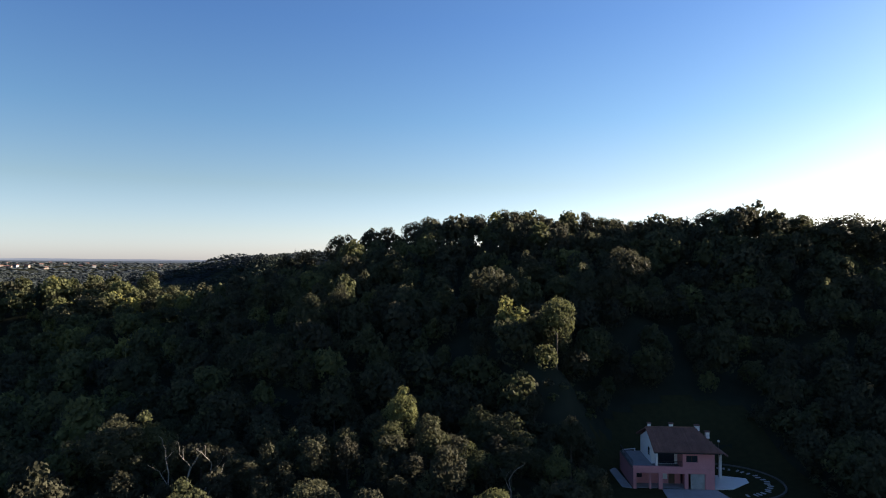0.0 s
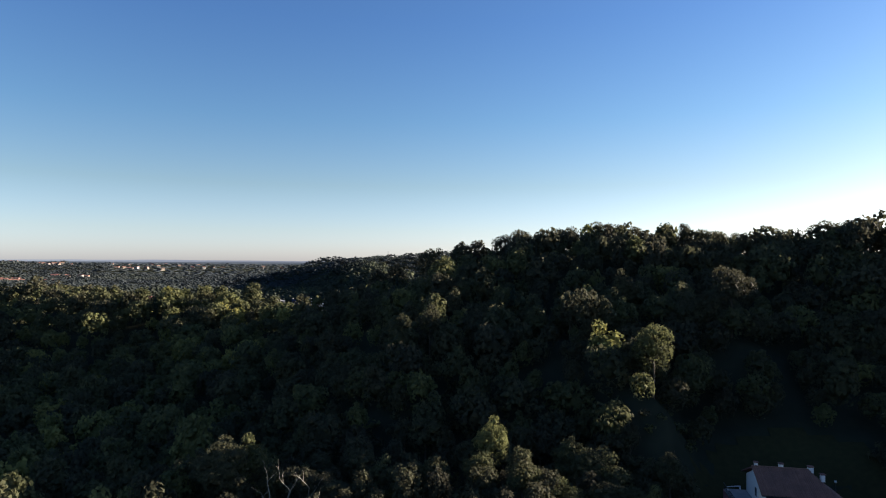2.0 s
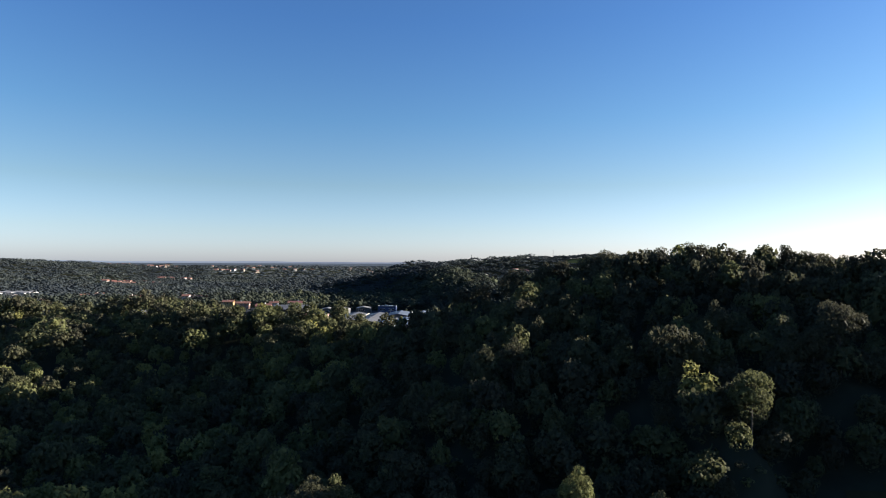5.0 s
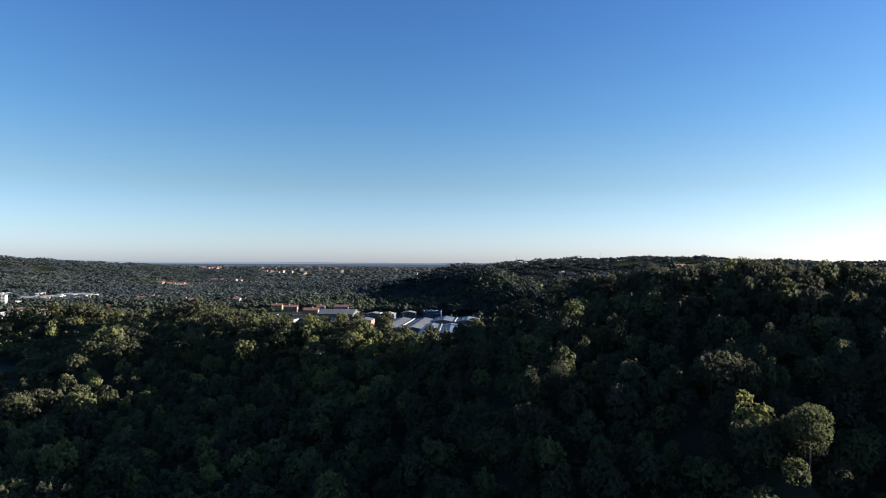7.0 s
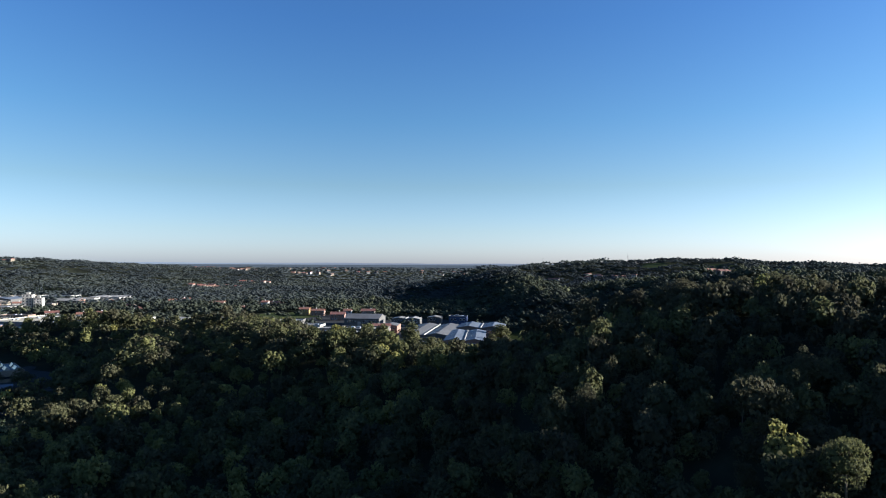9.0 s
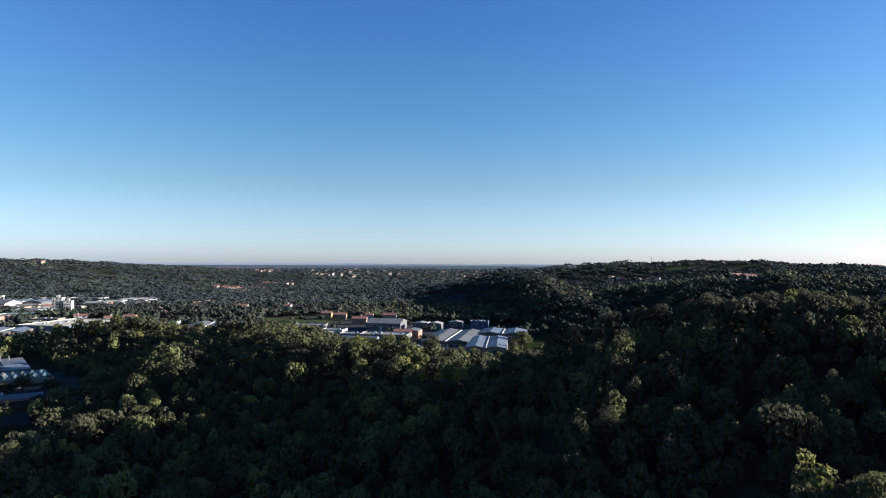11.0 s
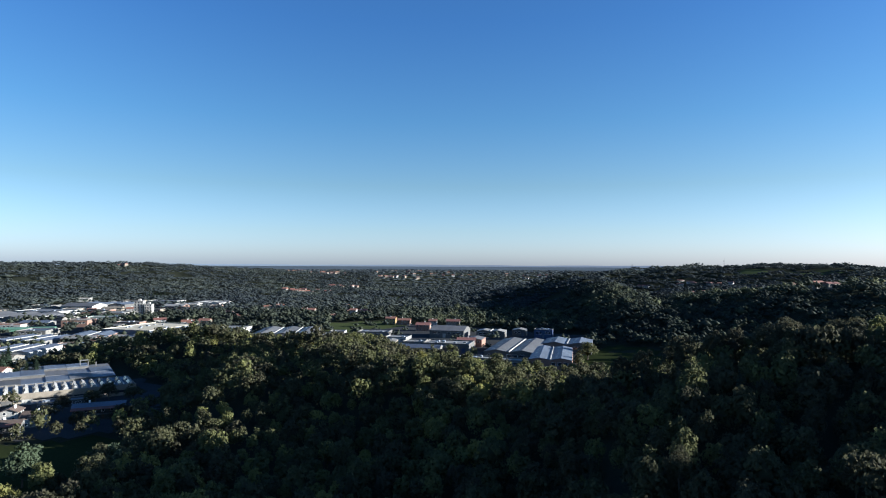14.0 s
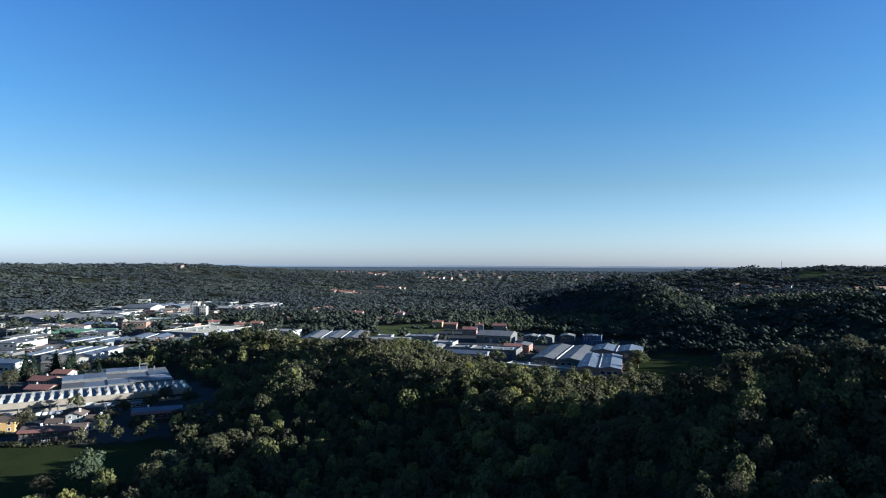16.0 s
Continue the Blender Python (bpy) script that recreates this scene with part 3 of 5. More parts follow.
def scatter(seed, r0, r1, a0, a1, step, dense=1.0):
    """Jittered points on a square grid within a ring sector (degrees clockwise from +y)."""
    rng = np.random.default_rng(seed)
    g = np.arange(-r1, r1 + step, step)
    x, y = np.meshgrid(g, g)
    x, y = x.ravel(), y.ravel()
    x = x + rng.uniform(-0.42, 0.42, x.shape) * step
    y = y + rng.uniform(-0.42, 0.42, x.shape) * step
    r, a = np.hypot(x, y), np.degrees(np.arctan2(x, y))
    ok = (r >= r0) & (r < r1) & (a > a0) & (a < a1)
    x, y = x[ok], y[ok]
    ok = rng.uniform(0, 1, x.shape) < keep_out(x, y) * dense
    return x[ok], y[ok], rng


def plant(name, label, x, y, rng, kinds, smin, smax, tall=0.0, mats=None, sink=0.4, spread=0.17, flat=1.0, slim=1.0, soft=False, far=0.0, tone=0.3):
    """Many trees as one mesh."""
    z = ground(x, y)
    vs, ts, ti, base = [], [], [], 0
    stand = 0.5 + 0.5 * np.sin(x * 0.021 + 2) * np.sin(y * 0.017 + x * 0.006)
    grove = np.sin(x * 0.011 + 1.7 * np.sin(y * 0.006)) * np.sin(y * 0.013 + 1.2 * np.sin(x * 0.007 + 1)) * 0.32 * far
    for k in range(len(x)):
        v, t, q = kinds[rng.integers(len(kinds))]
        s = smin + (smax - smin) * rng.beta(1.5, 2.3)
        h = s * rng.uniform(0.85, 1.12) * (1.25 if rng.uniform() < tall else 1)
        a = rng.uniform(0, 6.283)
        ca, sa = math.cos(a) * s * slim, math.sin(a) * s * slim
        w = np.empty_like(v)
        w[:, 0] = v[:, 0] * ca - v[:, 1] * sa + x[k]
        w[:, 1] = v[:, 0] * sa + v[:, 1] * ca + y[k]
        w[:, 2] = v[:, 2] * h * flat + z[k] - sink
        vs.append(w)
        ts.append(t + base)
        ti.append(q + np.clip(rng.normal(tone, spread) + 0.16 * stand[k] + grove[k], 0, 1))
        base += len(v)
    me = mesh_from(name, np.concatenate(vs), np.concatenate(ts), np.concatenate(ti), mats or [M_LEAF_STUFF])
    if soft:
        me.polygons.foreach_set("use_smooth", np.ones(len(me.polygons), dtype=bool))
    return tagged(new(name, me), label, "forest", kind="stuff")


def unseen(x, y):
    """Ground that lies under or behind the near slope for the whole flight."""
    r, a = np.hypot(x, y), np.degrees(np.arctan2(x, y))
    return ((a < -48) & (r < 100)) | ((a < -60) & (r < 125)) | ((a > 6) & (r > 258) & (r < 520))


def woods():
    rnd = random.Random(5)
    placed = [None] * len(KINDS)
    x, y, rng = scatter(21, 70, 268, -76, 41, 5.0)
    ok = ~unseen(x, y) & (x > -78)
    x, y = x[ok], y[ok]
    # the nearest stretch of wood stands as single trees
    single = (x > -45) & (x < 48) & (y < 103)
    for px, py in zip(x[single], y[single]):
        k = rnd.randrange(len(KINDS))
        s = rnd.uniform(0.5, 1.0) * (0.6 if py < 96 else 0.75)
        if not placed[k]:
            placed[k] = tree_thing(k, 0.0, PLAIN)
            ob = placed[k]
            ob.matrix_world = pose(px, py, ground_at(px, py) - 0.2, 0, 0, rnd.uniform(0, 360))
        else:
            ob = copy_thing(placed[k], pose(px, py, ground_at(px, py) - 0.2, 0, 0, rnd.uniform(0, 360)))
        ob.scale = (s, s, s * rnd.uniform(1.0, 1.3))
    # bushes and brambles between the trunks and along the clearing
    bx, by, brng = scatter(26, 66, 135, -62, 36, 2.9)
    ok = (by < 118) & (bx > -75)
    plant("undergrowth", "dense shrubs and brambles under the trees", bx[ok], by[ok], brng, SHRUBS, 0.7, 1.5, sink=0.1)
    sx, sy, srng = scatter(27, 70, 330, 41, 75, 8.5)
    plant("side_forest", "broadleaf wood on the hill beside the villa", sx, sy, srng, VALLEY, 0.8, 1.0, sink=0.6)
    near = ~single & (np.hypot(x, y) < 168)
    plant("near_forest", "dense broadleaf wood on the shaded hillside", x[near], y[near], rng, FINE, 0.42, 0.98, 0.0, sink=-0.4, spread=0.18, flat=1.25, tone=0.24, soft=True)
    crest = ~single & ~near
    plant("crest_forest", "broadleaf wood along the crest of the hill", x[crest], y[crest], rng, MIDDLE, 0.42, 0.98, 0.0, sink=-0.4, spread=0.18, flat=1.3, tone=0.24, soft=True)
    # knoll and spur: sunlight put into the tone, paler than the near slope's
    x, y, rng = scatter(31, 100, 268, -76, -10, 6.0)
    ok = ~unseen(x, y) & (x <= -78)
    plant("knoll_forest", "spreading broadleaf wood on the low knoll, leaf tint raised as if sunlit", x[ok], y[ok], rng, SPREADING, 0.42, 0.95, 0.0, sink=-1.2, spread=0.22, flat=1.22, tone=0.5, soft=True)
    x, y, rng = scatter(22, 268, 480, -76, 42, 6.4)
    ok = ~unseen(x, y)
    plant("spur_forest", "broadleaf wood on the low spur and round the works", x[ok], y[ok], rng, FAR, 0.48, 1.1, 0.0, spread=0.2, sink=-1.2, flat=1.12, tone=0.4, soft=True)
    x, y, rng = scatter(25, 480, 900, -76, 42, 9.6)
    ok = ~unseen(x, y)
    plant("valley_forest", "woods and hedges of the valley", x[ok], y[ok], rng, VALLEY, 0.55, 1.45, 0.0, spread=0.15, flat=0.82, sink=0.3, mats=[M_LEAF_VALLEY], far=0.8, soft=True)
    x, y, rng = scatter(23, 900, 1700, -74, 22, 13.2, 0.97)
    plant("far_forest", "wooded far slopes", x, y, rng, DISTANT, 0.55, 1.5, 0.0, spread=0.13, flat=0.55, sink=-1.5, mats=[M_LEAF_FAR_HAZED], soft=True, far=1.0)
    x, y, rng = scatter(28, 1700, 2300, -74, -36, 15.5)
    plant("hill_forest", "wooded crest of the low hill across the valley", x, y, rng, DISTANT, 0.65, 1.6, 0.0, spread=0.12, flat=0.5, sink=-1.0, mats=[M_LEAF_FAR_HAZED], soft=True, far=1.0)
    x, y, rng = scatter(24, 1700, 3600, -72, 0, 25, 0.98)
    ok = (np.hypot(x, y) > 2290) | (x > -0.75 * y)
    x, y = x[ok], y[ok]
    plant("distant_forest", "distant woods towards the horizon", x, y, rng, REMOTE, 1.4, 2.6, spread=0.1, flat=0.22, sink=-1.5, mats=[M_LEAF_DISTANT_HAZED], soft=True, far=1.0)


# ---- buildings ----
FOOTPRINTS = []


def footprint(x, y, w, d, rot):
    FOOTPRINTS.append((x, y, math.cos(radians(rot)), math.sin(radians(rot)), w, d))


def window(parent, x0, x1, z0, z1, y=0.0, mat=None, side="front", w=0.0, frame_mat=None):
    """A window with a proud surround and sill and a set-back pane on the front (y) or on the right-hand end (x = w)."""
    bm = bmesh.new()
    f = 0.09
    if side == "front":
        for a in ((x0 - f, x0, z0 - f, z1 + f), (x1, x1 + f, z0 - f, z1 + f), (x0, x1, z1, z1 + f), (x0, x1, z0 - f, z0)):
            add_box(bm, a[0], a[1], y - 0.07, y + 0.02, a[2], a[3])
        pane = box(x0, x1, y - 0.03, y + 0.01, z0, z1)
    else:
        for a in ((x0 - f, x0, z0 - f, z1 + f), (x1, x1 + f, z0 - f, z1 + f), (x0, x1, z1, z1 + f), (x0, x1, z0 - f, z0)):
            add_box(bm, w - 0.02, w + 0.07, a[0], a[1], a[2], a[3])
        pane = box(w - 0.01, w + 0.03, x0, x1, z0, z1)
    ob = part("window", bm, frame_mat or M_PLASTER, parent)
    part("pane", pane, mat or M_GLASS, ob)
    return ob


def works_building(x, y, w, d, h, rot, label, wall=None, roof=None, form="flat", bays=2, windows=6, vents=4, name="warehouse", group="industrial buildings of the valley",
                   fascia=None, ends=0):
    """A shed or factory hall: front-left corner at x, y; the front runs w metres along rot."""
    wall, roof = wall or M_CONCRETE, roof or M_METAL
    h = h * 0.55 if x < -490 else h
    z = min(ground_at(x, y), ground_at(x + w * math.cos(radians(rot)), y + w * math.sin(radians(rot)))) - 0.05
    ob = thing(name, pose(x, y, z, 0, 0, rot), label, name.replace("_", " "), group)
    footprint(x, y, w, d, rot)
    rnd = random.Random(int(abs(x) * 7 + abs(y)))
    bm = bmesh.new()
    t = 0.3
    for a in ((0, w, 0, t), (0, w, d - t, d), (0, t, t, d - t), (w - t, w, t, d - t)):
        add_box(bm, a[0], a[1], a[2], a[3], -1, h)
    part("wall", bm, wall, ob)
    if form == "flat":
        part("roof", box(t, w - t, t, d - t, h - 0.9, h - 0.4), roof, ob)
        bm = bmesh.new()
        for a in ((-0.15, w + 0.15, -0.15, t + 0.05), (-0.15, w + 0.15, d - t, d + 0.15), (-0.15, t, t + 0.05, d - t), (w - t, w + 0.15, t + 0.05, d - t)):
            add_box(bm, a[0], a[1], a[2], a[3], h, h + 0.35)
        part("fascia", bm, fascia or M_CONCRETE, ob, "pale edging of the flat roof")
        for k in range(vents):
            vx, vy = rnd.uniform(0.12, 0.88) * w, rnd.uniform(0.15, 0.85) * d
            s = rnd.uniform(0.8, 1.6)
            part("rooflight", box(vx - s, vx + s, vy - s, vy + s, h - 0.4, h + rnd.uniform(0.2, 0.9), 0.1), M_SKYLIGHT, ob)
    elif form == "gable":
        bw = w / bays
        rise = bw * 0.09
        for k in range(bays):
            a, m, b = k * bw, (k + 0.5) * bw, (k + 1) * bw
            part("roof", slab((a, -0.3, h), (m, -0.3, h + rise), (m, d + 0.3, h + rise), (a, d + 0.3, h), 0.25), roof, ob)
            part("roof", slab((m, -0.3, h + rise), (b, -0.3, h), (b, d + 0.3, h), (m, d + 0.3, h + rise), 0.25), roof, ob)
            for e in (0, d - t):
                g = bmesh.new()
                p = [g.verts.new(q) for q in ((a, e, h), (b, e, h), (m, e, h + rise - 0.26), (a, e + t, h), (b, e + t, h), (m, e + t, h + rise - 0.26))]
                for q in ((0, 1, 2), (5, 4, 3), (0, 3, 4, 1), (1, 4, 5, 2), (2, 5, 3, 0)):
                    g.faces.new([p[i] for i in q])
                part("gable", g, wall, ob)
        for k in range(1, bays):
            part("gutter_wall", box(k * bw - 0.25, k * bw + 0.25, -0.35, d + 0.35, h - 0.5, h + 0.7), M_WHITE, ob, "white upstand between two roof bays")
        for k in range(vents):
            vy = (k + 0.5) * d / vents
            for j in range(bays):
                m = (j + 0.28) * bw
                part("rooflight", slab((m - bw * .08, vy - 1, h + rise * 0.4 + .1), (m + bw * .08, vy - 1, h + rise * 0.72 + .1),
                                       (m + bw * .08, vy + 1, h + rise * 0.72 + .1), (m - bw * .08, vy + 1, h + rise * 0.4 + .1), 0.12), M_SKYLIGHT, ob)
    elif form == "long":
        rise = d * 0.11
        part("roof", slab((-0.3, -0.4, h), (w + 0.3, -0.4, h), (w + 0.3, d / 2, h + rise), (-0.3, d / 2, h + rise), 0.25), roof, ob)
        part("roof", slab((-0.3, d / 2, h + rise), (w + 0.3, d / 2, h + rise), (w + 0.3, d + 0.4, h), (-0.3, d + 0.4, h), 0.25), roof, ob)
        for e in (0, w - t):
            g = bmesh.new()
            p = [g.verts.new(q) for q in ((e, 0, h), (e, d, h), (e, d / 2, h + rise - 0.26), (e + t, 0, h), (e + t, d, h), (e + t, d / 2, h + rise - 0.26))]
            for q in ((2, 1, 0), (3, 4, 5), (1, 4, 3, 0), (2, 5, 4, 1), (0, 3, 5, 2)):
                g.faces.new([p[i] for i in q])
            part("gable", g, wall, ob)
    if windows:
        step = w / (windows + 1)
        for k in range(windows):
            m = (k + 1) * step
            if k % 4 == 2:
                part("gate", box(m - step * 0.3, m + step * 0.3, -0.06, 0.05, 0, min(4.2, h * 0.6)), rnd.choice([M_GREYWALL, M_BLUEWALL, M_DARKROOF, M_WHITE]), ob, "closed loading gate")
            else:
                window(ob, m - step * 0.34, m + step * 0.34, h * 0.55, h * 0.78)
    for k in range(ends):
        step = d / (ends + 1)
        window(ob, (k + 0.7) * step, (k + 1.3) * step, h * 0.5, h * 0.78, side="end", w=w)
    return ob


def small_house(x, y, w, d, h, rot, label, wall=None, roof=None, storeys=2, name="house", group="houses of the valley", slope=0.38, z=None, ridge_back=False):
    wall, roof = wall or M_WHITE, roof or M_TILE
    ca, sa = math.cos(radians(rot)), math.sin(radians(rot))
    if z is None:
        z = min(ground_at(x + a * ca - b * sa, y + a * sa + b * ca) for a in (0, w) for b in (0, d)) - 0.05
    ob = thing(name, pose(x, y, z, 0, 0, rot), label, "house", group)
    footprint(x, y, w, d, rot)
    rnd = random.Random(int(abs(x) * 3 + abs(y) * 5))
    bm = bmesh.new()
    t = 0.3
    for a in ((0, w, 0, t), (0, w, d - t, d), (0, t, t, d - t), (w - t, w, t, d - t)):
        add_box(bm, a[0], a[1], a[2], a[3], -2, h)
    part("wall", bm, wall, ob)
    o = 0.6
    bm = bmesh.new()
    if not ridge_back:
        rise = d / 2 * slope
        for q in (((-o, -o, h - o * slope), (w + o, -o, h - o * slope), (w + o, d / 2, h + rise), (-o, d / 2, h + rise)),
                  ((-o, d / 2, h + rise), (w + o, d / 2, h + rise), (w + o, d + o, h - o * slope), (-o, d + o, h - o * slope))):
            s = slab(*q, 0.22)
            tmp = bpy.data.meshes.new("tmp")
            s.to_mesh(tmp)
            s.free()
            bm.from_mesh(tmp)
            bpy.data.meshes.remove(tmp)
        tri = [((e, t * 0, h - 0.1), (e, d, h - 0.1), (e, d / 2, h + rise - 0.25)) for e in (0, w - t)]
        off = (t, 0, 0)
    else:
        rise = w / 2 * slope
        for q in (((-o, -o, h - o * slope), (w / 2, -o, h + rise), (w / 2, d + o, h + rise), (-o, d + o, h - o * slope)),
                  ((w / 2, -o, h + rise), (w + o, -o, h - o * slope), (w + o, d + o, h - o * slope), (w / 2, d + o, h + rise))):
            s = slab(*q, 0.22)
            tmp = bpy.data.meshes.new("tmp")
            s.to_mesh(tmp)
            s.free()
            bm.from_mesh(tmp)
            bpy.data.meshes.remove(tmp)
        tri = [((0, e, h - 0.1), (w, e, h - 0.1), (w / 2, e, h + rise - 0.25)) for e in (0, d - t)]
        off = (0, t, 0)
    top = part("roof", bm, roof, ob)
    for g3 in tri:
        g = bmesh.new()
        p = [g.verts.new(q) for q in g3] + [g.verts.new((q[0] + off[0], q[1] + off[1], q[2])) for q in g3]
        for q in ((2, 1, 0), (3, 4, 5), (1, 4, 3, 0), (2, 5, 4, 1), (0, 3, 5, 2)):
            g.faces.new([p[i] for i in q])
        bmesh.ops.recalc_face_normals(g, faces=g.faces)
        part("gable", g, wall, ob)
    cx, cy = w * rnd.uniform(0.25, 0.75), d * rnd.uniform(0.4, 0.6)
    part("chimney", box(cx - 0.35, cx + 0.35, cy - 0.35, cy + 0.35, h + rise * 0.5, h + rise + 0.9, 0.04), M_PLASTER, top)
    per = h / storeys
    n = max(2, int(w / 3.2))
    for s in range(storeys):
        for k in range(n):
            m = (k + 0.5) * w / n
            if s == 0 and k == n // 2:
                part("door", box(m - 0.55, m + 0.55, -0.06, 0.05, 0, 2.1), M_WOOD, ob, "brown wooden door")
            else:
                window(ob, m - 0.55, m + 0.55, s * per + per * 0.33, s * per + per * 0.8, frame_mat=M_PLASTER)
        for k in range(max(2, int(d / 4))):
            m = (k + 0.5) * d / max(2, int(d / 4))
            window(ob, m - 0.5, m + 0.5, s * per + per * 0.33, s * per + per * 0.8, side="end", w=w)
    return ob


def tower_block(x, y, w, d, h, rot, label, wall, floors, cols, base=None):
    ob = thing("apartment_block", pose(x, y, (ground_at(x, y) if base is None else base) - 0.2, 0, 0, rot), label, "apartment block", "blocks of flats")
    footprint(x, y, w, d, rot)
    part("wall", box(0, w, 0, d, -2, h), wall, ob)
    part("roof", box(-0.4, w + 0.4, -0.4, d + 0.4, h, h + 0.5), M_CONCRETE, ob)
    part("lift_house", box(w * 0.35, w * 0.65, d * 0.3, d * 0.7, h + 0.5, h + 3), M_WHITE, ob)
    for f in range(floors):
        for k in range(cols):
            m, z = (k + 0.5) * w / cols, (f + 0.35) * h / floors
            window(ob, m - w / cols * 0.28, m + w / cols * 0.28, z, z + h / floors * 0.5)
        part("balcony", box(w * 0.08, w * 0.92, -1.0, -0.08, f * h / floors + 0.05, f * h / floors + 0.2), M_CONCRETE, ob)
    return ob


# -- the sheds below the near hill --
works_building(-193, 392.4, 35, 76, 8, 14, "two-bay industrial shed with white ridges on its grey roof", M_GREYWALL, M_METAL, "gable", 2, 7, 5)
works_building(-152.6, 374.5, 27, 62, 8, 18, "brick-fronted shed with a blue-grey metal roof", M_BRICKWALL, M_BLUE, "gable", 2, 6, 4)
works_building(-172, 449, 36, 36, 8, 15, "low hall with a blue metal roof", M_GREYWALL, M_BLUE, "gable", 2, 5, 3)
works_building(-203.6, 376, 50, 11, 5.5, 3, "long low building with a pale flat roof", M_CONCRETE, M_PALE, "flat", 1, 9, 3)
works_building(-255, 413, 36, 22, 7.5, 16, "white-edged flat-roofed factory hall", M_GREYWALL, M_PALE, "flat", 1, 7, 5)
works_building(-301, 499, 32, 30, 7.0, 16, "low hall with a grey metal roof in two slopes", M_GREYWALL, M_METAL, "long", 1, 6, 0)
works_building(-262, 517, 26, 16, 6.5, 16, "grey office with white rounded roofs", M_GREYWALL, M_PALE, "gable", 2, 6, 0)
works_building(-237, 541, 13, 14, 6.0, 16, "small workshop with a white roof", M_GREYWALL, M_PALE, "gable", 1, 3, 0)
works_building(-210, 528, 16, 12, 8.5, 16, "dark blue clad office building with roof plant", M_BLUEWALL, M_DARKROOF, "flat", 1, 5, 6, name="office_building")
works_building(-173, 460, 7, 16, 8.0, 16, "low store with a white arched roof", M_GREYWALL, M_PALE, "gable", 1, 3, 0)
works_building(-482, 407, 27, 24, 7.0, 22, "white shed with plain end wall beside trees", M_WHITE, M_PALE, "flat", 1, 4, 1)
works_building(-414, 388, 54, 60, 6.5, 34, "very large low hall with a grey ribbed roof", M_GREYWALL, M_METAL, "gable", 3, 0, 8)
works_building(-366, 384, 19, 16, 6.0, 16, "pale flat-roofed store at the edge of the wood", M_CONCRETE, M_PALE, "flat", 1, 4, 2)
works_building(-324, 380, 23, 26, 6.5, 30, "grey gabled shed behind trees", M_CONCRETE, M_METAL, "gable", 2, 4, 2)
works_building(-295, 397, 20, 26, 6.5, 26, "pale shed with a tan gable front", M_TAN, M_PALE, "gable", 2, 5, 2)
works_building(-368, 438, 13, 12, 7.5, 28, "white office box on a long low shed", M_WHITE, M_PALE, "flat", 1, 5, 2)
works_building(-376, 427, 42, 14, 5.0, 28, "long low shed with a pale roof", M_GREYWALL, M_PALE, "long", 1, 7, 0)
works_building(-354, 460, 28, 22, 6.0, 24, "long grey shed with a white roof edge", M_GREYWALL, M_METAL, "flat", 1, 7, 3)
works_building(-310, 440, 19, 16, 6.0, 16, "low white store in a row", M_WHITE, M_PALE, "flat", 1, 4, 1)
works_building(-277, 418, 16, 18, 6.5, 16, "white-edged workshop with a pale roof", M_CONCRETE, M_PALE, "flat", 1, 5, 2)
works_building(-271, 393, 37, 16, 5.5, 16, "low workshop with a dark roof", M_CONCRETE, M_DARKROOF, "long", 1, 4, 0)
works_building(-242, 457, 14, 18, 6.5, 16, "brick workshop with a rounded grey roof", M_BRICKWALL, M_METAL, "gable", 1, 4, 0)

# -- the flat-roofed hall and the estate on the valley's far side --
works_building(-567, 352, 52, 70, 11, 14, "large dark-walled hall with a tan flat roof", M_DARKROOF, M_SAND, "flat", 1, 0, 8, fascia=M_SAND, ends=6)
works_building(-556, 312, 34, 34, 7, 40, "shed with a blue roof and brick end", M_BRICKWALL, M_BLUE, "gable", 2, 4, 4)
works_building(-528, 325, 28, 20, 6, 40, "low shed with a pale roof", M_CONCRETE, M_PALE, "flat", 1, 4, 2)
works_building(-478, 208, 36, 40, 8, 32, "hall with solar panels and white rooflights", M_WHITE, M_DARKROOF, "gable", 3, 6, 5)
works_building(-512, 205, 26, 30, 8, 34, "hall with a dark blue metal roof", M_CONCRETE, M_BLUE, "gable", 2, 5, 4)
works_building(-451, 196, 20, 22, 6, 34, "small workshop with a brown roof", M_CONCRETE, M_TAN, "long", 1, 4)
works_building(-880, 330, 130, 70, 7, 22, "huge low hall with a pale grey roof", M_CONCRETE, M_METAL, "gable", 4, 12, 4)
works_building(-688, 268, 24, 30, 12, 32, "white two-storey factory office", M_WHITE, M_PALE, "flat", 1, 8, 3, name="office_building")
works_building(-727, 312, 22, 22, 9, 34, "red and white workshop", M_BRICKWALL, M_PALE, "flat", 1, 5, 2)
works_building(-706, 320, 30, 18, 9, 36, "pink and white striped shed", M_WHITE, M_TILE, "flat", 1, 7, 1, fascia=M_BRICKWALL)
works_building(-688, 301, 66, 12, 5, 46, "long green canvas hall on the estate", M_GREEN, M_GREEN, "long", 1, 0)
works_building(-577, 262, 46, 40, 7, 26, "hall with a grey roof and rooflights", M_CONCRETE, M_DARKROOF, "gable", 3, 6, 4)
works_building(-545, 222, 26, 30, 8, 34, "brick and concrete workshop", M_BRICKWALL, M_TAN, "flat", 1, 4, 3)
works_building(-600, 218, 28, 36, 10, 30, "white-fronted hall at the street", M_WHITE, M_METAL, "flat", 1, 5, 3)
works_building(-462, 164, 26, 18, 9, 22, "white office building with a dark roof", M_WHITE, M_DARKROOF, "long", 1, 6, name="office_building")
works_building(-866, 420, 62, 44, 10, 20, "white-walled hall with a grey roof", M_WHITE, M_METAL, "flat", 1, 7, 4)
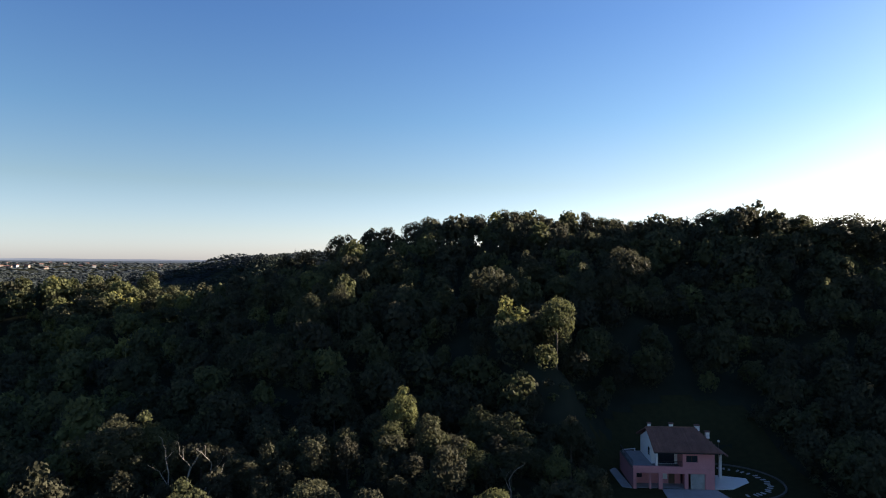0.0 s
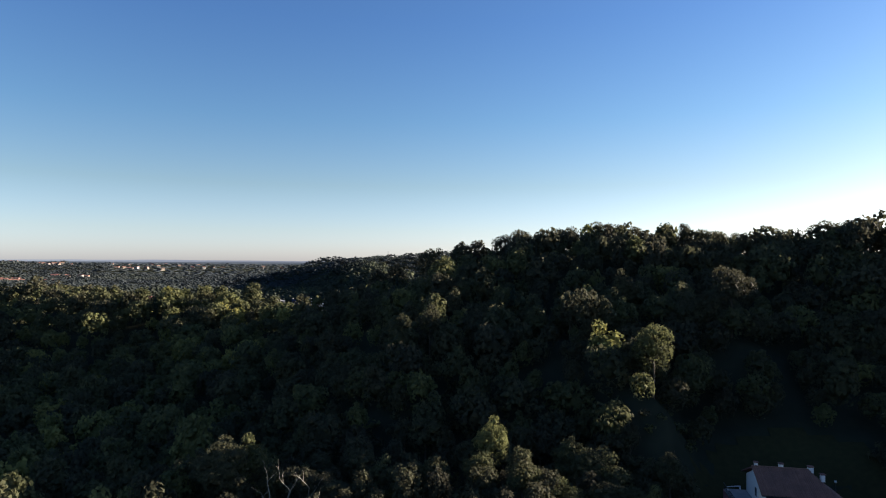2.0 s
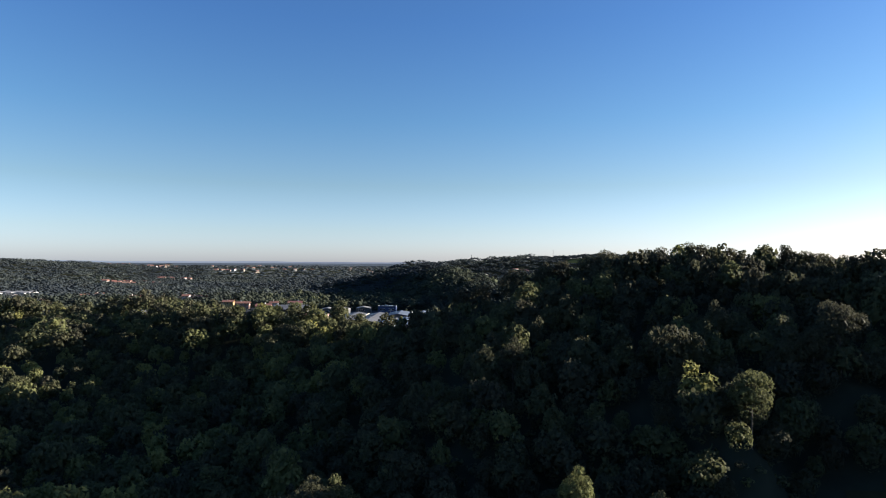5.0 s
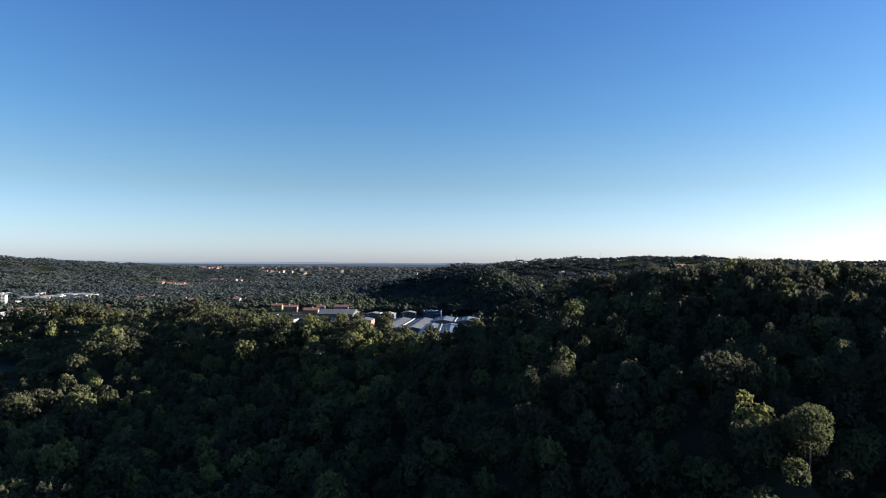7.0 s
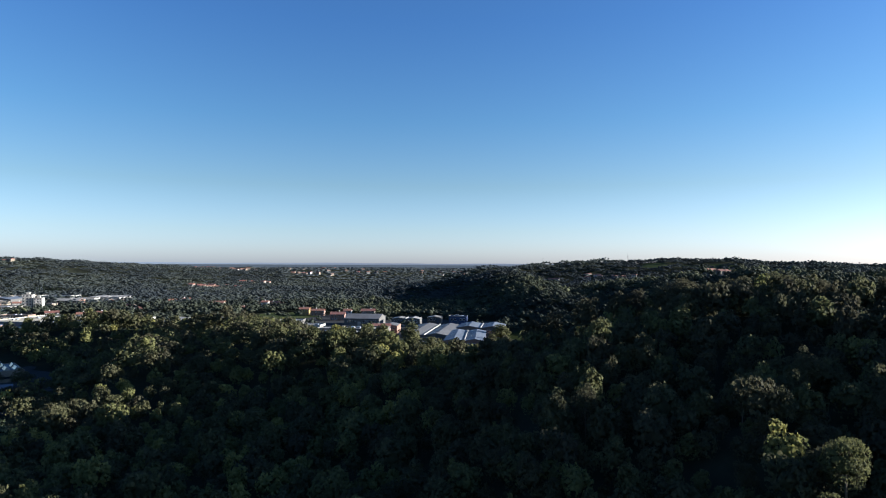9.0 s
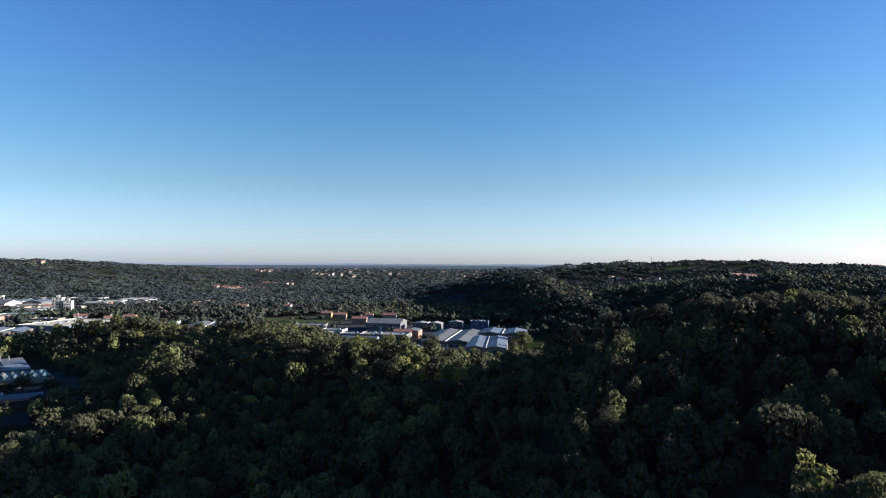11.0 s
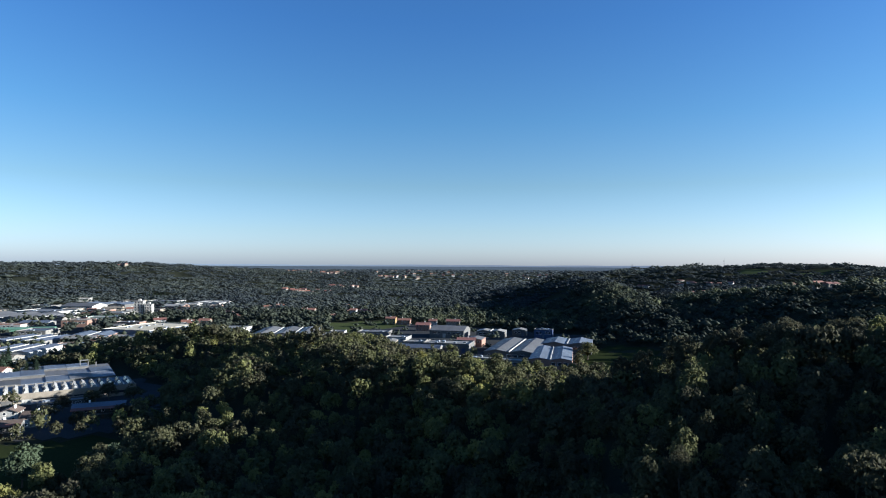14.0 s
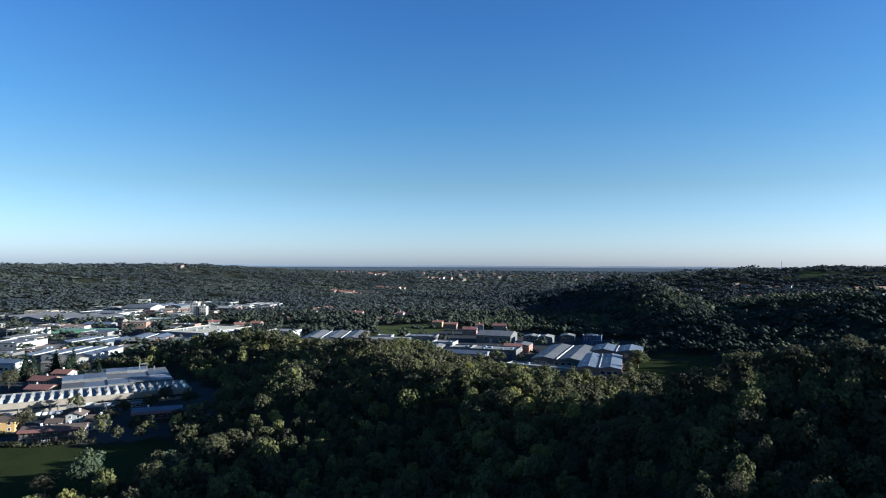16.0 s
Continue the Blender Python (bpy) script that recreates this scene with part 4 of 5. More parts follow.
works_building(-625, 306, 26, 26, 9, 34, "dark workshop with a concrete front", M_CONCRETE, M_DARKROOF, "flat", 1, 4, 2)
works_building(-905, 500, 46, 36, 10, 26, "long hall with a pale roof", M_WHITE, M_METAL, "long", 1, 6)
works_building(-925, 530, 74, 40, 10, 30, "long grey hall at the foot of the wood", M_GREYWALL, M_BLUE, "gable", 3, 9, 3)
works_building(-672, 372, 26, 22, 13, 36, "orange brick block with white bands", M_BRICKWALL, M_TAN, "flat", 1, 6, 2, name="office_building")
works_building(-722, 425, 34, 26, 7, 36, "pale shed with a green strip", M_WHITE, M_PALE, "flat", 1, 5, 3, fascia=M_GREEN)
works_building(-780, 395, 40, 34, 8, 28, "grey hall of the estate", M_CONCRETE, M_METAL, "gable", 2, 6, 3)
works_building(-640, 240, 30, 34, 8, 30, "tan hall of the estate", M_TAN, M_METAL, "gable", 2, 5, 3)
works_building(-770, 470, 34, 30, 8, 32, "white-roofed hall of the estate", M_CONCRETE, M_PALE, "flat", 1, 5, 3)
works_building(-820, 480, 30, 30, 8, 32, "brown-roofed hall of the estate", M_BRICKWALL, M_TAN, "flat", 1, 5, 3)
works_building(-915, 640, 50, 30, 10, 26, "white hall behind a row of cypresses", M_WHITE, M_METAL, "flat", 1, 6, 2)
works_building(-822, 620, 34, 30, 9, 36, "white-fronted hall of the estate", M_WHITE, M_PALE, "flat", 1, 5, 2)
works_building(-836, 656, 50, 50, 9, 26, "wide hall with a grey roof", M_WHITE, M_METAL, "gable", 3, 7, 3)
tower_block(-759, 513, 11, 11, 17, 40, "slim white apartment tower with balconies", M_WHITE, 5, 3)
tower_block(-748, 520, 9, 11, 13, 40, "lower white apartment wing", M_WHITE, 4, 3)
works_building(-1024, 594, 17, 12, 12, 42, "white villa block on the slope", M_WHITE, M_TILE, "flat", 1, 4, 0, name="office_building")

# -- houses across the valley --
small_house(-408, 581, 11, 9, 7.0, 24, "bright yellow house beside a field", M_OCHRE, M_TILE, 2)
small_house(-391, 579, 14, 9, 6.0, 24, "red-roofed row of houses", M_BRICKWALL, M_TILE, 2)
small_house(-342, 540, 14, 11, 6.5, 24, "brown-roofed house among the works", M_BRICKWALL, M_TILE_DARK, 2)
small_house(-351, 580, 8, 9, 7.0, 24, "house with a lit white gable", M_WHITE, M_TILE, 2)
small_house(-333, 586, 14, 10, 7.0, 24, "tan house with a brown tiled roof", M_TAN, M_TILE_DARK, 2)
small_house(-585, 637, 18, 11, 6.0, 24, "farmhouse with an orange tiled roof", M_TAN, M_TILE, 2)
small_house(-507, 642, 8, 10, 8.5, 24, "tall pale house beside the field", M_WHITE, M_TILE, 3)
small_house(-510, 660, 18, 11, 6.0, 24, "long farm building with a tiled roof", M_TAN, M_TILE_DARK, 2)
small_house(-240, 440, 14, 12, 7, 24, "red brick house between the sheds", M_BRICKWALL, M_TILE_DARK, 2)
PLATEAU_HOUSES = "houses among trees on the plateau"
for hx, hy, hw, hh, rot, label, wall, roof, storeys in (
        (40, 930, 12, 9, 20, "tall lit villa on the plateau", M_TAN, M_TILE, 3), (52, 915, 9, 5, 30, "small white house on the plateau", M_WHITE, M_TILE, 2),
        (15, 925, 13, 5, 10, "white house behind trees on the plateau", M_WHITE, M_TILE_DARK, 2), (-30, 890, 14, 6, 15, "house on the wooded plateau", M_WHITE, M_TILE, 2),
        (-66, 950, 16, 6, 10, "dim tan house on the wooded plateau", M_TAN, M_TILE_DARK, 2), (-103, 985, 14, 6, 20, "brown-roofed house on the plateau", M_TAN, M_TILE, 2),
        (-128, 972, 13, 5.5, 25, "low house with a tiled roof among trees", M_CONCRETE, M_TILE_DARK, 2), (-150, 965, 12, 5.5, 30, "grey house with a dark tiled roof", M_GREYWALL, M_TILE_DARK, 2),
        (-196, 930, 12, 5, 20, "small white-walled house at the edge of the slope", M_WHITE, M_TILE_DARK, 2), (-222, 985, 12, 5, 35, "pale house behind the ridge trees", M_WHITE, M_TILE_DARK, 2),
        (-8, 820, 18, 5, 12, "long low house with a grey roof on the plateau", M_CONCRETE, M_DARKROOF, 2), (36, 800, 22, 5, 8, "low terrace of houses with dark roofs", M_GREYWALL, M_TILE_DARK, 2)):
    small_house(hx, hy, hw, 9, hh, rot, label, wall, roof, storeys, group=PLATEAU_HOUSES)



def estate_fill():
    """More low sheds between the large halls of the estate."""
    rnd = random.Random(23)
    n = 0
    for k in range(900):
        x, y = rnd.uniform(-960, -470), rnd.uniform(195, 690)
        w, d, rot = rnd.uniform(14, 34), rnd.uniform(12, 26), rnd.choice((28, 34, 40))
        if not inside(np.array([x]), np.array([y]), TOWN)[0] or n > 34:
            continue
        mx = x + 0.5 * (w * math.cos(radians(rot)) - d * math.sin(radians(rot)))
        my = y + 0.5 * (w * math.sin(radians(rot)) + d * math.cos(radians(rot)))
        free = True
        for x0, y0, ux, uy, fw, fd in FOOTPRINTS:
            a, b = (mx - x0) * ux + (my - y0) * uy, -(mx - x0) * uy + (my - y0) * ux
            if -w * 0.62 - 2 < a < fw + w * 0.62 + 2 and -d * 0.62 - 2 < b < fd + d * 0.62 + 2:
                free = False
        if free:
            n += 1
            tone, wall, roof = rnd.choice((("grey", M_GREYWALL, M_METAL), ("pale", M_CONCRETE, M_PALE), ("tan", M_TAN, M_TAN), ("brick", M_BRICKWALL, M_PALE), ("dark", M_CONCRETE, M_DARKROOF)))
            works_building(x, y, w, d, rnd.uniform(6, 9), rot, "low %s shed between larger halls of the estate" % tone, wall, roof, rnd.choice(("flat", "flat", "gable", "long")), rnd.choice((1, 2)), 4, 2)


estate_fill()
rnd = random.Random(9)
for k in range(16):
    a = radians(-rnd.uniform(36, 62))
    r = rnd.uniform(700, 1000)
    small_house(r * math.sin(a), r * math.cos(a), rnd.uniform(9, 14), rnd.uniform(8, 10), rnd.uniform(4, 5.5), rnd.uniform(-10, 60), "distant house with a tiled roof",
                rnd.choice([M_WHITE, M_WHITE, M_TAN]), rnd.choice([M_TILE, M_TILE, M_TILE_DARK]), 2)

# ---- the saw-toothed factory and the houses before it ----
def saw_factory():
    rot, x0, y0 = 64, -345.4, 112.1
    base = ground_at(-330, 150) - 0.1
    ob = thing("factory", pose(x0, y0, base, 0, 0, rot), "long tan factory with rows of sawtooth skylights", "factory")
    w, d, h, t = 103, 27, 5.6, 0.35
    footprint(x0, y0, w, 74, rot)
    bm = bmesh.new()
    for a in ((0, w, 0, t), (0, w, d - t, d), (0, t, t, d - t), (w - t, w, t, d - t)):
        add_box(bm, a[0], a[1], a[2], a[3], -1, h)
    part("wall", bm, M_TAN, ob)
    part("roof", box(t, w - t, t, d - t, h - 0.7, h - 0.2), M_DARKROOF, ob)
    part("cornice", box(-0.2, w + 0.2, -0.55, -0.01, h - 2.6, h + 0.2), M_TAN, ob, "deep tan concrete cornice")
    part("window_band", box(1, w - 1, -0.06, 0.04, h - 3.7, h - 2.6), M_GLASS, ob, "dark strip of windows under the cornice")
    for k in range(13):
        x = 2 + k * 8.1
        part("pier", box(x, x + 0.4, -0.3, -0.07, -1, h - 2.6), M_TAN, ob)
    # two rows of rooflights: a white sunward side, a glazed slope turned away from it
    for row, (ya, depth, up) in enumerate(((0.4, 8.2, 1.6), (11.4, 7.0, 1.7))):
        for k in range(25):
            x = 1.2 + k * 4.08
            bm = bmesh.new()
            p = [bm.verts.new(q) for q in ((x, ya, h - 0.2), (x + 2.5, ya, h - 0.2), (x + 2.5, ya, h + up * 0.55), (x + 1.2, ya, h + up),
                                           (x, ya + depth, h - 0.2), (x + 2.5, ya + depth, h - 0.2), (x + 2.5, ya + depth, h + up * 0.55), (x + 1.2, ya + depth, h + up))]
            for f in ((0, 1, 2, 3), (7, 6, 5, 4), (1, 5, 6, 2), (2, 6, 7, 3), (0, 3, 7, 4), (0, 4, 5, 1)):
                bm.faces.new([p[i] for i in f])
            tooth = part("skylight", bm, M_WHITE if row == 0 else M_PALE, ob, "pale sawtooth rooflight")
            part("pane", slab((x + 0.1, ya + 0.4, h + 0.12), (x + 1.12, ya + 0.4, h + up - 0.1), (x + 1.12, ya + depth - 0.4, h + up - 0.1), (x + 0.1, ya + depth - 0.4, h + 0.12), 0.04),
                 M_GLASS, tooth)
    for k, x in enumerate((46, 54)):
        part("gate", box(x, x + 4.6, -0.09, 0.05, 0, 2.9), M_WHITE if k else M_GREYWALL, ob, "closed roller gate")
    hall = thing("warehouse", pose(x0, y0, base, 0, 0, rot), "blue-grey stepped metal hall behind the sawtooth roof", "warehouse", "industrial buildings of the valley")
    for k in range(5):
        a = 43 + k * 10.8
        b = a + 10.8
        for j, (ya, yb, z) in enumerate(((27.2, 41, 6.0), (41, 56, 6.9), (56, 71 - 2 * k, 7.6))):
            if j == 2 and k == 0:
                continue
            z += (0.0, 0.5, -0.2, 0.9, 0.3, 1.1, 0.6)[(2 * k + 3 * j) % 7]
            part("wall", box(a, b - 0.02, ya + 0.02, yb, -1, z - 0.3), M_GREYWALL, hall)
            part("roof", slab((a, ya - 0.2, z), (b - 0.05, ya - 0.2, z + 0.15), (b - 0.05, yb + 0.1, z + 0.55), (a, yb + 0.1, z + 0.4), 0.25), M_BLUE if (k + j) % 3 else M_METAL, hall)
    for k in range(3):
        part("exhaust_pipe", box(82 + k * 4, 82.5 + k * 4, 58, 58.5, 7, 11.4 - k * 0.6), M_METAL, hall)
    part("exhaust_duct", box(82, 86.5, 58, 58.5, 11.4, 11.9), M_METAL, hall)


saw_factory()
works_building(-306, 157, 26, 8, 3.2, 64, "low blue-grey annex before the factory", M_GREYWALL, M_BLUE, "flat", 1, 6, 2)


def balconies(ob, w, storey, posts):
    """A deep timber balcony along the front, on posts, under its own lean-to roof."""
    part("balcony", box(0.2, w - 0.2, -1.7, -0.02, storey - 0.2, storey), M_CONCRETE, ob, "long concrete balcony")
    part("balcony_roof", slab((-0.5, -2.2, storey + 2.3), (w + 0.5, -2.2, storey + 2.3), (w + 0.5, -0.02, storey + 3.0), (-0.5, -0.02, storey + 3.0), 0.18), M_TILE_DARK, ob, "brown tiled lean-to roof")
    for k in range(posts):
        px = 0.3 + (w - 0.6) * k / (posts - 1)
        part("post", box(px - 0.1, px + 0.1, -1.65, -1.45, -1, storey + 2.4), M_WOOD, ob)
    bm = bmesh.new()
    for k in range(int(w / 0.4)):
        add_box(bm, 0.25 + k * 0.4, 0.3 + k * 0.4, -1.68, -1.63, storey, storey + 0.9)
    add_box(bm, 0.2, w - 0.2, -1.7, -1.6, storey + 0.9, storey + 0.98)
    part("railing", bm, M_DARKMETAL, ob)


NEAR_HOUSES = "houses at the meadow"
balconies(small_house(-280, 114.5, 10, 8, 4.8, 50, "terraced villa with brown tiled roofs and balconies", M_GREYWALL, M_TILE_BROWN, 2, group=NEAR_HOUSES, slope=0.3), 10, 2.4, 5)
balconies(small_house(-273, 122.6, 12, 8, 5.0, 50, "grey villa with balconies and brown tiles", M_GREYWALL, M_TILE_BROWN, 2, group=NEAR_HOUSES, slope=0.3), 12, 2.4, 6)
small_house(-287, 135, 6.5, 7, 6.4, 46, "white tower-like house with a brown roof", M_WHITE, M_TILE_BROWN, 3, group=NEAR_HOUSES, ridge_back=True)
small_house(-279, 139, 8, 8, 4.6, 46, "white house with a wide brown roof", M_WHITE, M_TILE_BROWN, 2, group=NEAR_HOUSES)
small_house(-290.5, 128.5, 6, 6, 4.2, 46, "small pale house with a brown roof", M_WHITE, M_TILE_BROWN, 2, group=NEAR_HOUSES)
balconies(small_house(-272, 156, 20, 11, 5.0, 55, "large dim house with a grey tiled roof", M_GREYWALL, M_DARKROOF, 2, group=NEAR_HOUSES, slope=0.26), 20, 2.5, 8)
small_house(-308.5, 111.8, 12, 9, 5.0, 50, "orange house with a brown tiled roof", M_OCHRE, M_TILE_BROWN, 2, group=NEAR_HOUSES, slope=0.3)
small_house(-392, 164, 14, 10, 6, 26, "house with a brown hipped roof", M_TAN, M_TILE_DARK, 2)
small_house(-405, 182, 10, 9, 6, 30, "house with an orange tiled roof", M_WHITE, M_TILE, 2)
small_house(-372, 154, 13, 9, 5, 30, "low house with brown tiles", M_TAN, M_TILE_DARK, 2)


# ---- the pink villa ----
def villa():
    ob = thing("villa", pose(28.8, 93.7, 0, 0, 0, -3), "pink two-storey villa with a brown tiled roof and a terrace", "house")
    footprint(28, 90, 16, 16, 0)
    g, f, t = 3.0, 5.9, 0.3             # first floor, eaves, wall
    W, D, X1 = 11.9, 9.0, 3.3           # front, depth, where the upper floor starts
    # ground floor: piers and lintel make the openings of the front
    bm = bmesh.new()
    for a, b in ((0, 0.45), (2.35, 2.6), (3.75, 4.3), (7.55, 8.0), (11.45, W)):
        add_box(bm, a, b, 0, 0.4, -0.3, 2.35)
    add_box(bm, 10.55, 11.45, 0.05, 0.4, -0.3, 2.35)
    add_box(bm, 0, W, 0, 0.4, 2.35, g)
    for a in ((0, t, 0.4, D), (W - t, W, 0.4, D), (t, W - t, D - t, D)):
        add_box(bm, a[0], a[1], a[2], a[3], -0.3, g)
    part("ground_floor_wall", bm, M_PINK, ob, "pink stucco ground floor with openings")
    bm = bmesh.new()
    add_box(bm, t, 7.7, 2.6, 2.9, 0, 2.7)
    add_box(bm, 8.0, 8.2, 0.4, 2.6, 0, 2.7)
    part("porch_back_wall", bm, M_PINK, ob)
    part("porch_floor", box(t, W - t, 0.4, D - t, -0.3, 0.05), M_PAVING, ob)
    part("garage_door", box(8.45, 10.5, 0.18, 0.26, 0.05, 2.3), M_WHITE, ob, "white garage door")
    part("porch_door", box(5.9, 6.8, 2.52, 2.6, 0.05, 2.15), M_WOOD, ob, "brown wooden door")
    part("porch_window", box(0.7, 1.9, 2.54, 2.6, 0.9, 2.1), M_GLASS, ob)
    part("porch_panel", box(4.5, 5.7, 2.53, 2.6, 0.7, 2.2), M_PLASTER, ob, "pale shutter in the porch")
    # terrace on the left and floor slab
    part("floor_slab", box(0, W, 0.05, D, g - 0.25, g + 0.02), M_CONCRETE, ob)
    part("terrace_floor", box(0.25, X1 - 0.02, 0.3, D, g + 0.02, g + 0.07), M_TERRACE, ob, "grey tiled terrace")
    bm = bmesh.new()
    add_box(bm, -0.05, X1 + 3.9, -0.08, 0.2, g + 0.02, g + 0.42)
    part("terrace_parapet", bm, M_PINK, ob)
    bm = bmesh.new()
    for k in range(19):
        add_box(bm, 0.02, 0.06, 0.4 + k * 0.45, 0.44 + k * 0.45, g + 0.07, g + 0.95)
    add_box(bm, 0.0, 0.08, 0.3, D, g + 0.95, g + 1.0)
    part("terrace_railing", bm, M_DARKMETAL, ob, "thin dark iron railing")
    # upper floor
    bm = bmesh.new()
    x0, x1 = X1 + 3.95, W
    for a in ((x0, x0 + 0.5, 3, 5.62), (x0 + 2.2, x1, 3, 5.62)):
        add_box(bm, a[0], a[1], 0.02, 0.32, a[2] + 0.02, a[3])
    add_box(bm, x0 + 0.5, x0 + 2.2, 0.02, 0.32, g + 0.02, g + 1.05)
    add_box(bm, x0 + 0.5, x0 + 2.2, 0.02, 0.32, g + 2.05, 5.62)
    add_box(bm, W - t, W, 0.32, D, g + 0.02, 5.62)
    add_box(bm, x0, x0 + 0.25, 0.32, 2.6, g + 0.02, 5.62)
    part("upper_wall", bm, M_PINK, ob)
    win = part("window", box(x0 + 0.5, x0 + 2.2, 0.2, 0.26, g + 1.05, g + 2.05), M_GLASS, ob)
    part("window_frame", box(x0 + 1.32, x0 + 1.38, 0.14, 0.2, g + 1.05, g + 2.05), M_WOOD, win)
    bm = bmesh.new()
    add_box(bm, X1, x0, 2.6, 2.9, g + 0.02, 6.3)
    add_box(bm, X1, X1 + t, 2.9, D, g + 0.02, 5.62)
    p = [bm.verts.new(q) for q in ((X1, 0.4, 5.62), (X1, D, 5.62), (X1, 4.6, 7.6), (X1 + t, 0.4, 5.62), (X1 + t, D, 5.62), (X1 + t, 4.6, 7.6))]
    for q in ((2, 1, 0), (3, 4, 5), (1, 4, 3, 0), (2, 5, 4, 1), (0, 3, 5, 2)):
        bm.faces.new([p[i] for i in q])
    add_box(bm, X1, W, D - t, D, g + 0.02, 5.62)
    part("gable_wall", bm, M_PLASTER, ob, "white plaster gable wall and loggia back")
    part("loggia_opening", box(X1 + 0.7, x0 - 0.5, 2.54, 2.6, g + 0.1, g + 2.2), M_GLASS, ob, "dark glazed loggia doors")
    bm = bmesh.new()
    for k in range(12):
        add_box(bm, X1 + 0.55 + k * 0.28, X1 + 0.59 + k * 0.28, 0.3, 0.34, g + 0.07, g + 1.0)
    add_box(bm, X1 + 0.4, x0, 0.28, 0.36, g + 1.0, g + 1.06)
    part("loggia_railing", bm, M_DARKMETAL, ob)
    part("column", box(X1 + 0.02, X1 + 0.36, 0.22, 0.56, g + 0.42, 5.6, 0.02), M_PLASTER, ob, "white square column")
    part("column", box(14.6, 15.0, 5.5, 5.9, 0, 4.1, 0.02), M_PLASTER, ob, "white square column")
    part("gable_window", box(X1 - 0.05, X1 + 0.1, 3.4, 4.2, g + 1.0, g + 2.2), M_GLASS, ob)
    # roof: two main slopes, lower slope to the right over the porch
    slope = 0.43
    zr = 8.1
    front = part("roof", slab((X1 - 0.5, -0.9, zr - 5.4 * slope), (12.9, -0.9, zr - 5.4 * slope), (10.5, 4.5, zr), (X1 - 0.3, 4.5, zr), 0.2), M_TILE_DARK, ob, "brown clay tile roof")
    part("roof", slab((X1 - 0.3, 4.5, zr), (10.5, 4.5, zr), (12.9, 9.8, zr - 5.3 * slope), (X1 - 0.5, 9.8, zr - 5.3 * slope), 0.2), M_TILE_DARK, ob, "brown clay tile roof")
    bm = bmesh.new()
    p = [bm.verts.new(q) for q in ((10.5, 4.5, zr), (12.9, -0.9, zr - 5.4 * slope), (13.6, -0.6, 5.3), (15.6, 4.5, 3.9), (15.5, 9.4, 3.9), (12.9, 9.8, zr - 5.3 * slope))]
    lo = [bm.verts.new((q.co.x, q.co.y, q.co.z - 0.2)) for q in p]
    bm.faces.new(p)
    bm.faces.new(lo[::-1])
    for i in range(6):
        bm.faces.new((lo[i], lo[(i + 1) % 6], p[(i + 1) % 6], p[i]))
    part("roof", bm, M_TILE_DARK, ob, "brown clay tile roof")
    # rows of raised tiles on the front slope
    for k in range(38):
        s = k / 38
        bm = bmesh.new()
        a, b = X1 - 0.45 + k * 0.25, 0
        hi = min(1.0, (12.9 - a) / 2.4)
        if a > 12.7:
            bm.free()
            break
        y1 = -0.9 + 5.4 * (1 if a < 10.5 else hi)
        zlo, zhi = zr - 5.4 * slope, zr - (4.5 - y1) * slope
        q = [bm.verts.new(v) for v in ((a, -0.93, zlo + 0.01), (a + 0.13, -0.93, zlo + 0.01), (a + 0.13, y1, zhi + 0.01), (a, y1, zhi + 0.01),
                                       (a + 0.03, -0.93, zlo + 0.07), (a + 0.1, -0.93, zlo + 0.07), (a + 0.1, y1, zhi + 0.07), (a + 0.03, y1, zhi + 0.07))]
        for f4 in ((4, 5, 6, 7), (0, 1, 5, 4), (1, 2, 6, 5), (2, 3, 7, 6), (3, 0, 4, 7)):
            bm.faces.new([q[i] for i in f4])
        part("roof_rib", bm, M_TILE, front)
    part("ridge_cap", box(X1 - 0.4, 10.6, 4.38, 4.62, zr - 0.03, zr + 0.1, 0.03), M_TILE, ob)
    part("gutter", box(X1 - 0.5, 12.9, -1.02, -0.92, zr - 5.4 * slope - 0.2, zr - 5.4 * slope - 0.05), M_DARKMETAL, ob)
    for x, y, z, s in ((X1 + 0.3, 4.9, zr - 0.5, 0.22), (7.0, 4.9, zr - 0.5, 0.26), (11.2, 5.6, zr - 0.9, 0.32), (12.3, 4.2, 6.6, 0.26)):
        c = part("chimney", box(x - s, x + s, y - s, y + s, z, z + 0.95), M_PLASTER, ob, "white plastered chimney")
        part("chimney_cap", box(x - s - 0.1, x + s + 0.1, y - s - 0.1, y + s + 0.1, z + 0.95, z + 1.08, 0.03), M_TILE_DARK, c)


villa()
solid("patio", prism([(40.9, 93.3), (43.6, 93.4), (47.3, 96.4), (47.7, 98.2), (43.6, 99.6), (40.9, 99.6)], -0.2, 0.12), M_PLASTER, "white paved patio beside the villa", "patio", kind="structure")
solid("driveway", prism([(33.0, 93.4), (32.5, 89.5), (31.0, 84), (43.0, 84), (41.5, 90), (40.9, 93.2)], -0.2, 0.09), M_PAVING, "grey paved drive before the garage", "drive", kind="structure")
solid("terrace_path", prism([(27.3, 94.4), (28.7, 93.8), (28.7, 103), (27.4, 103)], -0.2, 0.1), M_PAVING, "paved strip along the terrace", "path", kind="structure")


def stepping_stones():
    stone = None
    for k in range(22):
        a = radians(100 - k * 8.6)
        x, y = 43.6 + 6.6 * math.cos(a) + 0.2 * math.sin(k * 2.3), 97.2 + 6.4 * math.sin(a)
        m = pose(x, y, 0.0, 0, 0, math.degrees(a) + 4 * math.sin(k * 1.7))
        if stone is None:
            stone = solid("stepping_stone", box(-0.42, 0.42, -0.16, 0.16, -0.15, 0.11, 0.03), M_PAVING, "pale rectangular stepping stone in the lawn", "stepping stone", "stones of the curved garden path")
            stone.matrix_world = m
        else:
            copy_thing(stone, m)


